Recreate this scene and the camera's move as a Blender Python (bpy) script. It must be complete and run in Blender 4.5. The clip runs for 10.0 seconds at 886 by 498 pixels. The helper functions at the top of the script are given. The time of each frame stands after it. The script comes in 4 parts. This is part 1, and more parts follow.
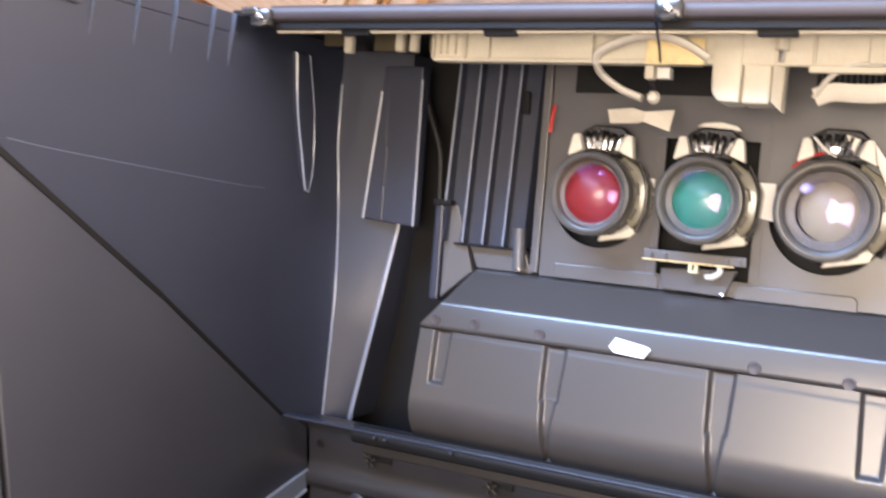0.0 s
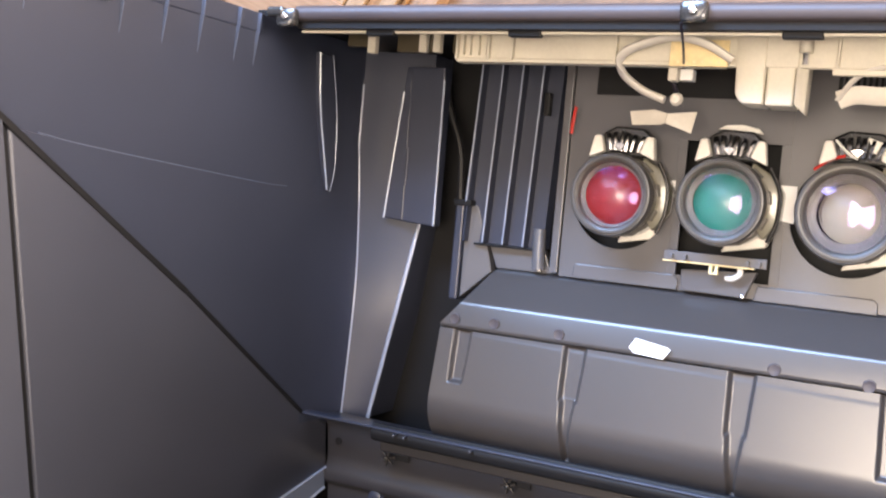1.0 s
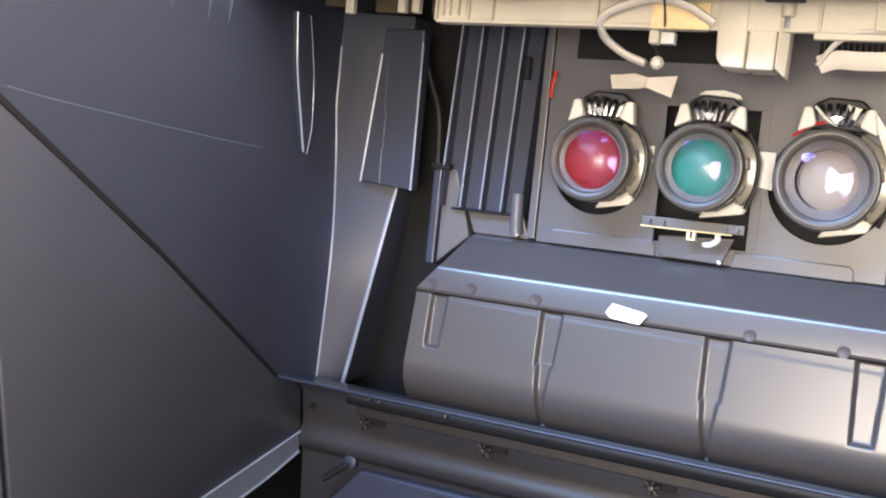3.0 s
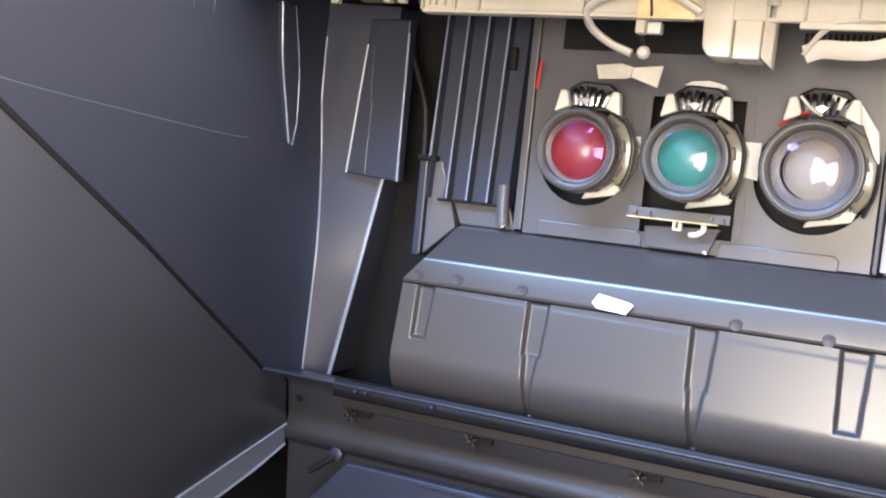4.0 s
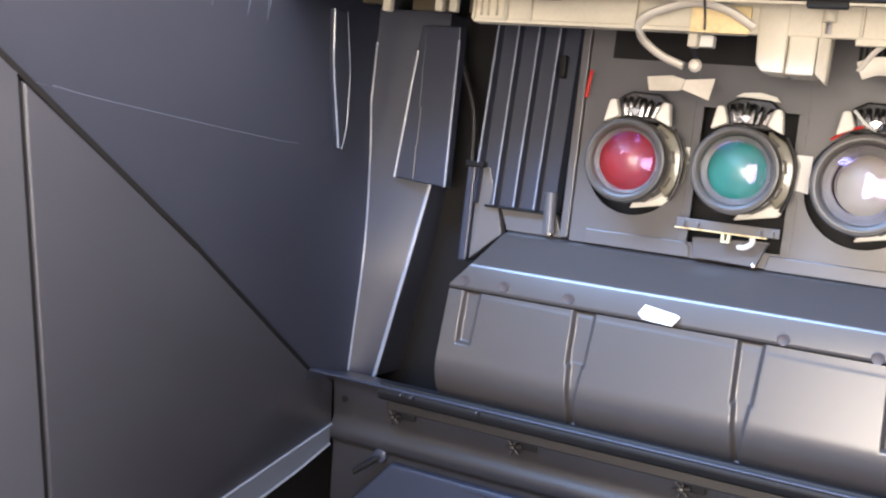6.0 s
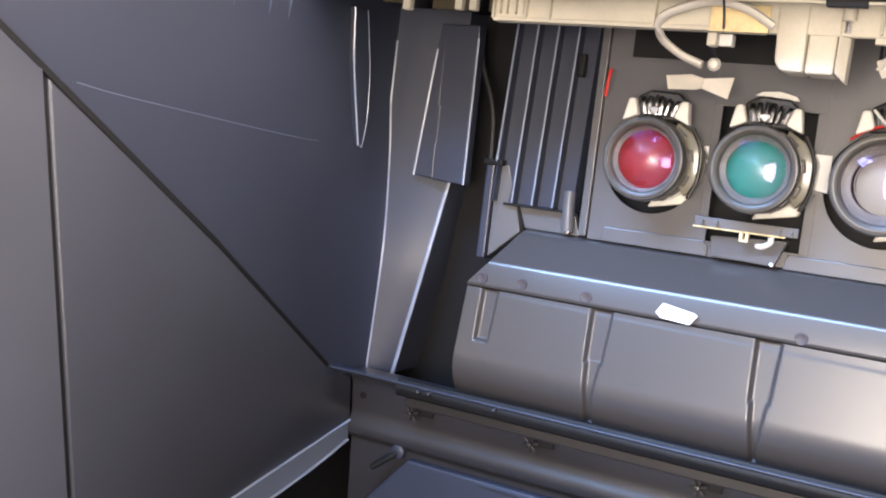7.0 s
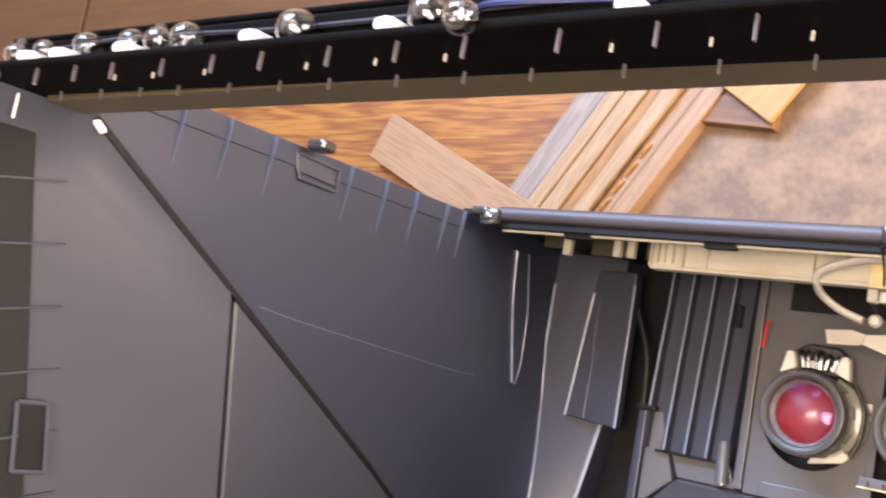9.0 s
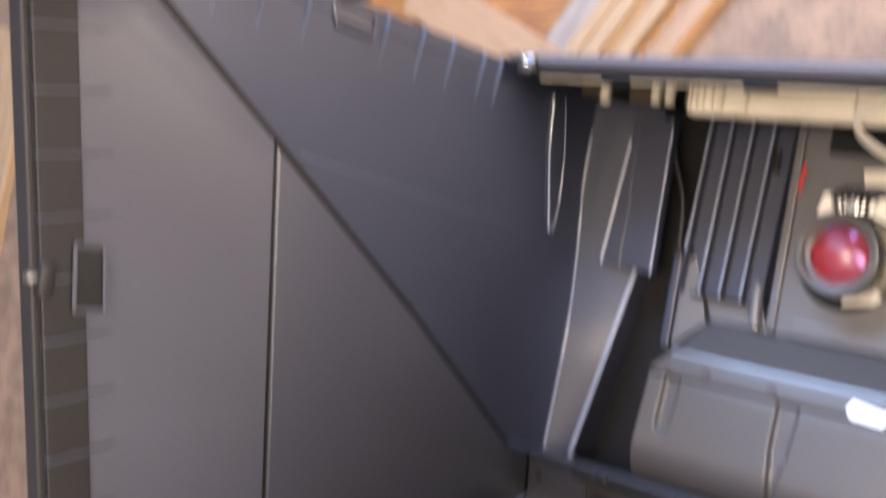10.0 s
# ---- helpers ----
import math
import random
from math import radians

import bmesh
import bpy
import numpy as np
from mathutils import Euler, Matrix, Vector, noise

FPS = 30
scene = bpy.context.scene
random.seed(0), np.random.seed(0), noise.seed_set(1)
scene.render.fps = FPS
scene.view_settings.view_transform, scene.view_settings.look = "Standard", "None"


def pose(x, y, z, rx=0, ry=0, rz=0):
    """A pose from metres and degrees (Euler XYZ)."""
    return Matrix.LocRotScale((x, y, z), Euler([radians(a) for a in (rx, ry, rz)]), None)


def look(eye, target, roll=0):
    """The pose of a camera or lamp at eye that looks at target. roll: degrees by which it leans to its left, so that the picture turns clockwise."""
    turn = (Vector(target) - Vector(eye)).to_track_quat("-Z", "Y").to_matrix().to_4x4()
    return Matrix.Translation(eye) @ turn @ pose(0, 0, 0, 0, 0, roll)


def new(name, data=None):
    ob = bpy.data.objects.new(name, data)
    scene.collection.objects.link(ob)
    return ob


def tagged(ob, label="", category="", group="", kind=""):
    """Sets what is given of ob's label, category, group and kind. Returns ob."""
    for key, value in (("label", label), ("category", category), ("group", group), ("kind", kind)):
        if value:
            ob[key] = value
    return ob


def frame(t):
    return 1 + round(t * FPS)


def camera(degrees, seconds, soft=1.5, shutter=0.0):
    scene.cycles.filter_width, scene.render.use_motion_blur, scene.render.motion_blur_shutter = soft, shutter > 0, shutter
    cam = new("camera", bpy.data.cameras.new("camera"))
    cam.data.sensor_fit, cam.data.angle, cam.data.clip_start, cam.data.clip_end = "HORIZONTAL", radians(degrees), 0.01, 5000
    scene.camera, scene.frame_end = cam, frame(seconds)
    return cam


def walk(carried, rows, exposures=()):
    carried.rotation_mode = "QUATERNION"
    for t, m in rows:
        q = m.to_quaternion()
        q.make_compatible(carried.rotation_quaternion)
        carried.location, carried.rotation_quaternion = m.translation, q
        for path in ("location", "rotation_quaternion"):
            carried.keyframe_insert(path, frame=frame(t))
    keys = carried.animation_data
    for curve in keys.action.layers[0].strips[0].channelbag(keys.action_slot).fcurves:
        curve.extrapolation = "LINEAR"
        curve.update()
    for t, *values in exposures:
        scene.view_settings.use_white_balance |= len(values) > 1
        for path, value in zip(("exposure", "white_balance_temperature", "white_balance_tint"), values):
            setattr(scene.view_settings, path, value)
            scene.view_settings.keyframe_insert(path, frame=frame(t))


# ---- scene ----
SHUTTER = 0.8
cam = camera(47.0, 10.0, soft=2.0, shutter=SHUTTER)
walk(cam, [
    (0.0, pose(0.3144, 0.0248, 1.9479, -0.83, 26.69, 5.09)),
    (0.5, pose(0.3038, 0.0212, 1.9667, 0.82, 27.54, 5.68)),
    (1.0, pose(0.3037, 0.0171, 1.9644, -0.33, 27.20, 5.69)),
    (1.5, pose(0.3008, 0.0026, 1.9629, -0.43, 26.71, 6.25)),
    (2.0, pose(0.2985, 0.0002, 1.9611, -0.84, 26.13, 6.21)),
    (2.5, pose(0.3006, 0.0056, 1.9560, -1.37, 26.16, 6.38)),
    (4.0, pose(0.2957, -0.0065, 1.9551, -1.76, 24.96, 6.27)),
    (4.5, pose(0.2994, 0.0004, 1.9509, -2.02, 24.91, 6.33)),
    (5.0, pose(0.2957, -0.0079, 1.9526, -1.31, 24.50, 6.74)),
    (5.5, pose(0.2836, 0.0141, 1.9523, -2.34, 25.75, 6.76)),
    (6.0, pose(0.2877, 0.0225, 1.9680, -2.07, 27.26, 7.22)),
    (7.5, pose(0.2927, 0.0179, 1.9805, -1.99, 28.39, 7.55)),
    (8.0, pose(0.2849, 0.0114, 1.9975, -0.98, 28.76, 7.61)),
    (8.1, pose(0.2830, 0.0119, 1.9950, 0.45, 29.34, 7.23)),
    (8.2, pose(0.2863, 0.0216, 1.9961, 1.80, 30.28, 6.31)),
    (8.3, pose(0.2859, 0.0128, 1.9919, 5.73, 30.98, 9.48)),
    (8.5, pose(0.2980, 0.0188, 1.9918, 9.91, 33.19, 11.55)),
    (9.0, pose(0.3092, 0.0117, 2.0109, 14.30, 36.30, 12.57)),
    (9.5, pose(0.3147, 0.0084, 2.0185, 15.12, 37.73, 13.66)),
    (9.8, pose(0.3132, -0.0032, 2.0246, 11.59, 38.20, 12.96)),
    (10.0, pose(0.3145, -0.0130, 2.0284, 6.33, 38.14, 12.07)),
], exposures=[(0.0, 0.12, 6420, 14), (2.0, 0.12, 6250, 13), (4.0, 0.14, 6000, 12), (8.0, 0.16, 6050, 13), (8.8, 0.0, 6750, 16), (9.6, 0.0, 6750, 16), (10.0, 0.06, 6500, 15)])

# ---------------------------------------------------------------- light
world = bpy.data.worlds.new("sky")
scene.world = world
world.use_nodes = True
wn = world.node_tree
sky = wn.nodes.new("ShaderNodeTexSky")
sky.sky_type = "NISHITA"
sky.sun_disc = False
sky.sun_elevation, sky.sun_rotation = radians(40), radians(100)
wn.nodes["Background"].inputs["Strength"].default_value = 0.12
wn.links.new(sky.outputs[0], wn.nodes["Background"].inputs["Color"])


def area_lamp(name, m, sx, sy, power, color):
    d = bpy.data.lights.new(name, "AREA")
    d.shape, d.size, d.size_y, d.energy, d.color = "RECTANGLE", sx, sy, power, color
    ob = new(name, d)
    ob.matrix_world = m
    return ob


# blue daylight from the front; the high window it comes through is added
area_lamp("north_daylight", look((-1.3, 2.85, 3.80), (-0.5, 0, 0.6)), 3.0, 1.5, 640, (0.42, 0.63, 1.0))
# warm light from an added, unseen doorway, for the upper west wall
area_lamp("added_east_light", look((3.3, 0.0, 1.45), (0, 0, 1.3)), 3.6, 2.4, 880, (1.0, 0.85, 0.70))
# added overhead lamp, gives the baffle and lens plate their warm highlights
area_lamp("added_overhead_light", look((0.53, 0.05, 3.17), (0.53, 0.05, 0)), 1.1, 0.8, 74, (1.0, 0.84, 0.64))


# ---------------------------------------------------------------- materials
def material(name, color, rough=0.5, metal=0.0, spread=0.15, grain=250.0, stain=6.0, bump=0.08, coat=0.0, rough_spread=0.12, low=0.40, high=1.0):
    """A surface with fine grain, broad stains and a little relief."""
    m = bpy.data.materials.new(name)
    m.use_nodes = True
    n, l = m.node_tree.nodes, m.node_tree.links
    b = n["Principled BSDF"]
    tc = n.new("ShaderNodeTexCoord")
    fine, broad = n.new("ShaderNodeTexNoise"), n.new("ShaderNodeTexNoise")
    fine.inputs["Scale"].default_value, fine.inputs["Detail"].default_value = grain, 4
    broad.inputs["Scale"].default_value, broad.inputs["Detail"].default_value = stain, 5
    l.new(tc.outputs["Object"], fine.inputs["Vector"])
    l.new(tc.outputs["Object"], broad.inputs["Vector"])
    mix = n.new("ShaderNodeMath")
    mix.operation = "MULTIPLY_ADD"
    l.new(fine.outputs["Fac"], mix.inputs[0])
    mix.inputs[1].default_value = 0.4
    l.new(broad.outputs["Fac"], mix.inputs[2])
    ramp = n.new("ShaderNodeValToRGB")
    ramp.color_ramp.elements[0].position, ramp.color_ramp.elements[1].position = low, high
    ramp.color_ramp.elements[0].color = (*[c * (1 - spread) for c in color], 1)
    ramp.color_ramp.elements[1].color = (*[min(1, c * (1 + spread)) for c in color], 1)
    l.new(mix.outputs[0], ramp.inputs[0])
    l.new(ramp.outputs[0], b.inputs["Base Color"])
    rr = n.new("ShaderNodeMapRange")
    rr.inputs["To Min"].default_value, rr.inputs["To Max"].default_value = max(0.02, rough - rough_spread), min(1, rough + rough_spread)
    l.new(broad.outputs["Fac"], rr.inputs["Value"])
    l.new(rr.outputs[0], b.inputs["Roughness"])
    b.inputs["Metallic"].default_value = metal
    b.inputs["Coat Weight"].default_value = coat
    if bump:
        bp = n.new("ShaderNodeBump")
        bp.inputs["Strength"].default_value, bp.inputs["Distance"].default_value = bump, 0.002
        l.new(fine.outputs["Fac"], bp.inputs["Height"])
        l.new(bp.outputs[0], b.inputs["Normal"])
    return m


def wood(name, light, dark, scale=1.0, rough=0.55):
    """Wood with its grain along the object's x."""
    m = bpy.data.materials.new(name)
    m.use_nodes = True
    n, l = m.node_tree.nodes, m.node_tree.links
    b = n["Principled BSDF"]
    tc, mp, info = n.new("ShaderNodeTexCoord"), n.new("ShaderNodeMapping"), n.new("ShaderNodeObjectInfo")
    mp.inputs["Scale"].default_value = (1.1 * scale, 14 * scale, 14 * scale)
    add = n.new("ShaderNodeVectorMath")
    add.operation = "MULTIPLY_ADD"
    add.inputs[1].default_value = (7, 7, 7)
    l.new(info.outputs["Random"], add.inputs[0])
    l.new(tc.outputs["Object"], add.inputs[2])
    l.new(add.outputs[0], mp.inputs["Vector"])
    warp = n.new("ShaderNodeTexNoise")
    warp.inputs["Scale"].default_value, warp.inputs["Detail"].default_value = 1.4, 3
    l.new(mp.outputs[0], warp.inputs["Vector"])
    rings = n.new("ShaderNodeMath")
    rings.operation = "MULTIPLY"
    rings.inputs[1].default_value = 40
    l.new(warp.outputs["Fac"], rings.inputs[0])
    sine = n.new("ShaderNodeMath")
    sine.operation = "SINE"
    l.new(rings.outputs[0], sine.inputs[0])
    fib = n.new("ShaderNodeTexNoise")
    fib.inputs["Scale"].default_value, fib.inputs["Detail"].default_value = 9, 6
    l.new(mp.outputs[0], fib.inputs["Vector"])
    ma = n.new("ShaderNodeMath")
    ma.operation = "MULTIPLY_ADD"
    ma.inputs[1].default_value = 0.22
    l.new(sine.outputs[0], ma.inputs[0])
    l.new(fib.outputs["Fac"], ma.inputs[2])
    ramp = n.new("ShaderNodeValToRGB")
    ramp.color_ramp.elements[0].position, ramp.color_ramp.elements[1].position = 0.25, 0.75
    ramp.color_ramp.elements[0].color, ramp.color_ramp.elements[1].color = (*dark, 1), (*light, 1)
    l.new(ma.outputs[0], ramp.inputs[0])
    l.new(ramp.outputs[0], b.inputs["Base Color"])
    b.inputs["Roughness"].default_value = rough
    bp = n.new("ShaderNodeBump")
    bp.inputs["Strength"].default_value, bp.inputs["Distance"].default_value = 0.15, 0.002
    l.new(fib.outputs["Fac"], bp.inputs["Height"])
    l.new(bp.outputs[0], b.inputs["Normal"])
    return m


def glass(name, color, rough=0.03):
    m = bpy.data.materials.new(name)
    m.use_nodes = True
    b = m.node_tree.nodes["Principled BSDF"]
    b.inputs["Base Color"].default_value = (*color, 1)
    b.inputs["Roughness"].default_value = rough
    b.inputs["Transmission Weight"].default_value = 1.0
    b.inputs["IOR"].default_value = 1.45
    return m


BLACK = material("black_moulded_plastic", (0.029, 0.034, 0.054), 0.38, spread=0.10, grain=900, stain=5, bump=0.05, rough_spread=0.05)
SHELL = material("charcoal_shell_plastic", (0.040, 0.043, 0.058), 0.38, spread=0.10, grain=700, stain=4, bump=0.06, rough_spread=0.05)
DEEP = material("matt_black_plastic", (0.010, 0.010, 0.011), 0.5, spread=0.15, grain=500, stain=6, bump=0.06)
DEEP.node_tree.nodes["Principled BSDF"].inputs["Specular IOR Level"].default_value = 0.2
BAFFLE = material("satin_black_plastic", (0.058, 0.052, 0.050), 0.29, spread=0.03, grain=1200, stain=5, bump=0.02, rough_spread=0.0)
BAFFLE.node_tree.nodes["Principled BSDF"].inputs["Specular IOR Level"].default_value = 0.75
PLATE = material("dark_grey_plate", (0.105, 0.103, 0.110), 0.33, spread=0.10, grain=800, stain=9, bump=0.04, rough_spread=0.03)
# near-black base and almost no specular put the top strip's backlit shade into colour
INK = material("backlit_black_panel", (0.0026, 0.0022, 0.002), 0.6, spread=0.2, grain=500, stain=8, bump=0.05)
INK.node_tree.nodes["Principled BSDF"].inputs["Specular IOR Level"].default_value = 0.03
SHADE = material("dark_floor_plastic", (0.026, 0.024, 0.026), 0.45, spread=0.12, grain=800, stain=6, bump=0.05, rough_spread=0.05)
CAPWHITE = material("dull_white_cap", (0.60, 0.58, 0.55), 0.5, spread=0.08, grain=300, stain=30, bump=0.03)
YELLOW = wood("yellow_pine", (0.31, 0.175, 0.052), (0.26, 0.14, 0.037), 1.6)
UNDER = wood("dark_brown_board", (0.17, 0.075, 0.024), (0.12, 0.05, 0.015), 1.6)
CREAM = material("aged_cream_plastic", (0.60, 0.56, 0.46), 0.5, spread=0.12, grain=300, stain=14, bump=0.04)
WHITE = material("white_plastic", (0.80, 0.79, 0.76), 0.45, spread=0.06, grain=300, stain=20, bump=0.03)
PAPER = material("white_paper_sticker", (0.88, 0.88, 0.88), 0.6, spread=0.03, bump=0.02)
TAPE = material("yellowed_tape", (0.62, 0.58, 0.50), 0.55, spread=0.12, grain=200, stain=30, bump=0.05)
STEEL = material("bright_steel", (0.72, 0.72, 0.72), 0.22, metal=1.0, spread=0.1, grain=400, stain=30, bump=0.02)
DARKMETAL = material("blackened_metal", (0.10, 0.10, 0.10), 0.25, metal=0.8, spread=0.2, grain=300, stain=20, bump=0.02)
BARREL = material("smoked_lens_barrel", (0.125, 0.118, 0.108), 0.17, spread=0.25, grain=200, stain=25, bump=0.02, coat=0.6)
BOARD = material("circuit_board_tan", (0.78, 0.62, 0.33), 0.5, spread=0.25, grain=120, stain=40, bump=0.05)
RED = material("red_wire", (0.55, 0.03, 0.02), 0.4, spread=0.1)
BLUE = material("blue_wire", (0.015, 0.022, 0.09), 0.4, spread=0.1)
VIOLET = material("violet_wire", (0.012, 0.010, 0.018), 0.4, spread=0.1)
CONCRETE = material("mottled_beige_floor", (0.172, 0.110, 0.070), 0.7, spread=0.28, grain=60, stain=12, bump=0.12, low=0.55, high=0.86)
GARAGE = material("painted_wall", (0.55, 0.50, 0.44), 0.8, spread=0.08, grain=90, stain=2, bump=0.1)
PLY = wood("orange_plywood", (0.30, 0.122, 0.020), (0.16, 0.050, 0.008), 1.0)
BROWN = wood("brown_panel", (0.105, 0.042, 0.011), (0.084, 0.033, 0.008), 0.5)
PINE = wood("pale_pine", (0.27, 0.160, 0.085), (0.225, 0.127, 0.062), 1.6)
PINE2 = wood("fresh_pine", (0.31, 0.200, 0.107), (0.235, 0.147, 0.072), 1.6)
GREYWOOD = wood("weathered_grey_wood", (0.235, 0.185, 0.15), (0.165, 0.13, 0.105), 1.6)
TAN = wood("tan_wood", (0.30, 0.145, 0.04), (0.22, 0.098, 0.025), 1.6)
SILL = material("dark_brownish_plastic", (0.027, 0.0265, 0.031), 0.40, spread=0.15, grain=600, stain=7, bump=0.05)
OLIVE = material("dull_olive_plastic", (0.062, 0.050, 0.028), 0.5, spread=0.15, grain=300, stain=12, bump=0.04)
PEG = material("pale_peg_plastic", (0.30, 0.29, 0.26), 0.4, spread=0.1)
RAIL = material("satin_grey_rail", (0.060, 0.050, 0.054), 0.46, spread=0.08, grain=600, stain=6, bump=0.03)
RING = material("dark_lens_ring", (0.070, 0.066, 0.062), 0.36, spread=0.15, grain=300, stain=20, bump=0.02)
SHOULDER = material("smoky_olive_lens_body", (0.20, 0.19, 0.145), 0.25, spread=0.3, grain=80, stain=25, bump=0.02, coat=0.4)
LUG = material("cream_lens_lug", (0.90, 0.87, 0.80), 0.4, spread=0.1, grain=200, stain=25, bump=0.03)
RIBBON = material("off_white_cable", (0.74, 0.70, 0.62), 0.45, spread=0.08, grain=200, stain=20, bump=0.03)
BOARDLIGHT = material("pale_connector_plastic", (0.75, 0.68, 0.42), 0.45, spread=0.1)
SIDEPLATE = material("pale_grey_side_plate", (0.36, 0.35, 0.36), 0.45, spread=0.08, grain=500, stain=8, bump=0.03)
LENSGLASS = glass("coated_front_glass", (0.96, 0.93, 1.0), 0.07)
LENSGLASS.node_tree.nodes["Principled BSDF"].inputs["Specular Tint"].default_value = (0.66, 0.46, 1.0, 1)
CLEAR = glass("clear_glass", (1, 1, 1), 0.02)


# ---------------------------------------------------------------- mesh helpers
def part(name, bm, mat, parent=None, label="", smooth=False):
    """Link a bmesh as one mesh object, under a thing or part where one is given."""
    me = bpy.data.meshes.new(name)
    bmesh.ops.recalc_face_normals(bm, faces=bm.faces)
    bm.to_mesh(me)
    bm.free()
    me.materials.append(mat)
    if smooth:
        me.polygons.foreach_set("use_smooth", [True] * len(me.polygons))
        me.set_sharp_from_angle(angle=radians(38))
    ob = new(name, me)
    if parent:
        ob.parent = parent
    if label:
        ob["label"] = label
    return ob


def thing(name, label, category, group="", kind="", at=(0, 0, 0)):
    ob = tagged(new(name), label, category, group, kind)
    ob.location = at
    return ob


def box(x0, x1, y0, y1, z0, z1, bevel=0.0, seg=2, bm=None):
    bm = bm or bmesh.new()
    r = bmesh.ops.create_cube(bm, size=1.0, matrix=Matrix.Translation(((x0 + x1) / 2, (y0 + y1) / 2, (z0 + z1) / 2)) @ Matrix.Diagonal((abs(x1 - x0), abs(y1 - y0), abs(z1 - z0), 1)))
    if bevel:
        edges = list({e for v in r["verts"] for e in v.link_edges})
        bmesh.ops.bevel(bm, geom=edges, offset=bevel, segments=seg, affect="EDGES", profile=0.5)
    return bm


def prism(points, off, bevel=0.0, seg=2, bm=None):
    """A flat polygon given thickness along off."""
    bm = bm or bmesh.new()
    off = Vector(off)
    a = [bm.verts.new(Vector(p)) for p in points]
    b = [bm.verts.new(Vector(p) + off) for p in points]
    n = len(a)
    bm.faces.new(a)
    bm.faces.new(b[::-1])
    for i in range(n):
        bm.faces.new((a[i], a[(i + 1) % n], b[(i + 1) % n], b[i]))
    if bevel:
        edges = list({e for v in a + b for e in v.link_edges})
        bmesh.ops.bevel(bm, geom=edges, offset=bevel, segments=seg, affect="EDGES", profile=0.5)
    return bm


def sheet(profile, x0, x1, thick, bm=None):
    """A bent sheet: its outline in y and z carried along x, with thickness downwards."""
    bm = bm or bmesh.new()
    rows = []
    for x in (x0, x1):
        rows.append([bm.verts.new((x, y, z)) for y, z in profile])
        rows.append([bm.verts.new((x, y, z - thick)) for y, z in profile])
    a, al, b, bl = rows
    for i in range(len(profile) - 1):
        bm.faces.new((a[i], a[i + 1], b[i + 1], b[i]))
        bm.faces.new((al[i], bl[i], bl[i + 1], al[i + 1]))
        bm.faces.new((a[i], al[i], al[i + 1], a[i + 1]))
        bm.faces.new((b[i], b[i + 1], bl[i + 1], bl[i]))
    bm.faces.new((a[0], b[0], bl[0], al[0]))
    bm.faces.new((a[-1], al[-1], bl[-1], b[-1]))
    return bm


def rounded(profile, r, n=5):
    """A polyline in y and z with its inner corners rounded."""
    pts = [Vector(p) for p in profile]
    out = [pts[0]]
    for p, q, s in zip(pts, pts[1:], pts[2:]):
        a, b = (p - q), (s - q)
        d = min(r, a.length * 0.45, b.length * 0.45)
        u, v = q + a.normalized() * d, q + b.normalized() * d
        for i in range(n + 1):
            t = i / n
            out.append(u * (1 - t) ** 2 + q * 2 * t * (1 - t) + v * t * t)
    out.append(pts[-1])
    return [tuple(p) for p in out]


def lathe(profile, n=40, at=(0, 0, 0), close=True, bm=None):
    """A body turned round the upright axis; its outline in radius and height."""
    bm = bm or bmesh.new()
    rings = []
    for r, z in profile:
        if r < 1e-5:
            rings.append([bm.verts.new((at[0], at[1], at[2] + z))])
        else:
            rings.append([bm.verts.new((at[0] + r * math.cos(2 * math.pi * i / n), at[1] + r * math.sin(2 * math.pi * i / n), at[2] + z)) for i in range(n)])
    for a, b in zip(rings, rings[1:]):
        for i in range(n):
            j = (i + 1) % n
            if len(a) == 1 and len(b) == 1:
                continue
            if len(a) == 1:
                bm.faces.new((a[0], b[i], b[j]))
            elif len(b) == 1:
                bm.faces.new((a[i], a[j], b[0]))
            else:
                bm.faces.new((a[i], a[j], b[j], b[i]))
    return bm


def smooth_path(points, n=8):
    """Points along a smooth curve through those given."""
    p = [Vector(q) for q in points]
    p = [p[0] * 2 - p[1]] + p + [p[-1] * 2 - p[-2]]
    out = []
    for a, b, c, d in zip(p, p[1:], p[2:], p[3:]):
        for i in range(n):
            t = i / n
            out.append(0.5 * (2 * b + (c - a) * t + (2 * a - 5 * b + 4 * c - d) * t * t + (3 * b - a - 3 * c + d) * t ** 3))
    return out + [p[-2]]


def sweep(points, r, n=8, flat=1.0, side=None, bm=None):
    """A tube, or with flat below 1 a ribbon whose width lies along side, through the points."""
    bm = bm or bmesh.new()
    pts = smooth_path(points)
    rings = []
    for i, p in enumerate(pts):
        t = (pts[min(i + 1, len(pts) - 1)] - pts[max(i - 1, 0)]).normalized()
        u = Vector(side) if side else Vector((0, 0, 1)) if abs(t.z) < 0.9 else Vector((1, 0, 0))
        u = (u - t * u.dot(t)).normalized()
        v = t.cross(u)
        rings.append([bm.verts.new(p + u * r * math.cos(2 * math.pi * k / n) + v * r * flat * math.sin(2 * math.pi * k / n)) for k in range(n)])
    for a, b in zip(rings, rings[1:]):
        for k in range(n):
            bm.faces.new((a[k], a[(k + 1) % n], b[(k + 1) % n], b[k]))
    bm.faces.new(rings[0])
    bm.faces.new(rings[-1][::-1])
    return bm


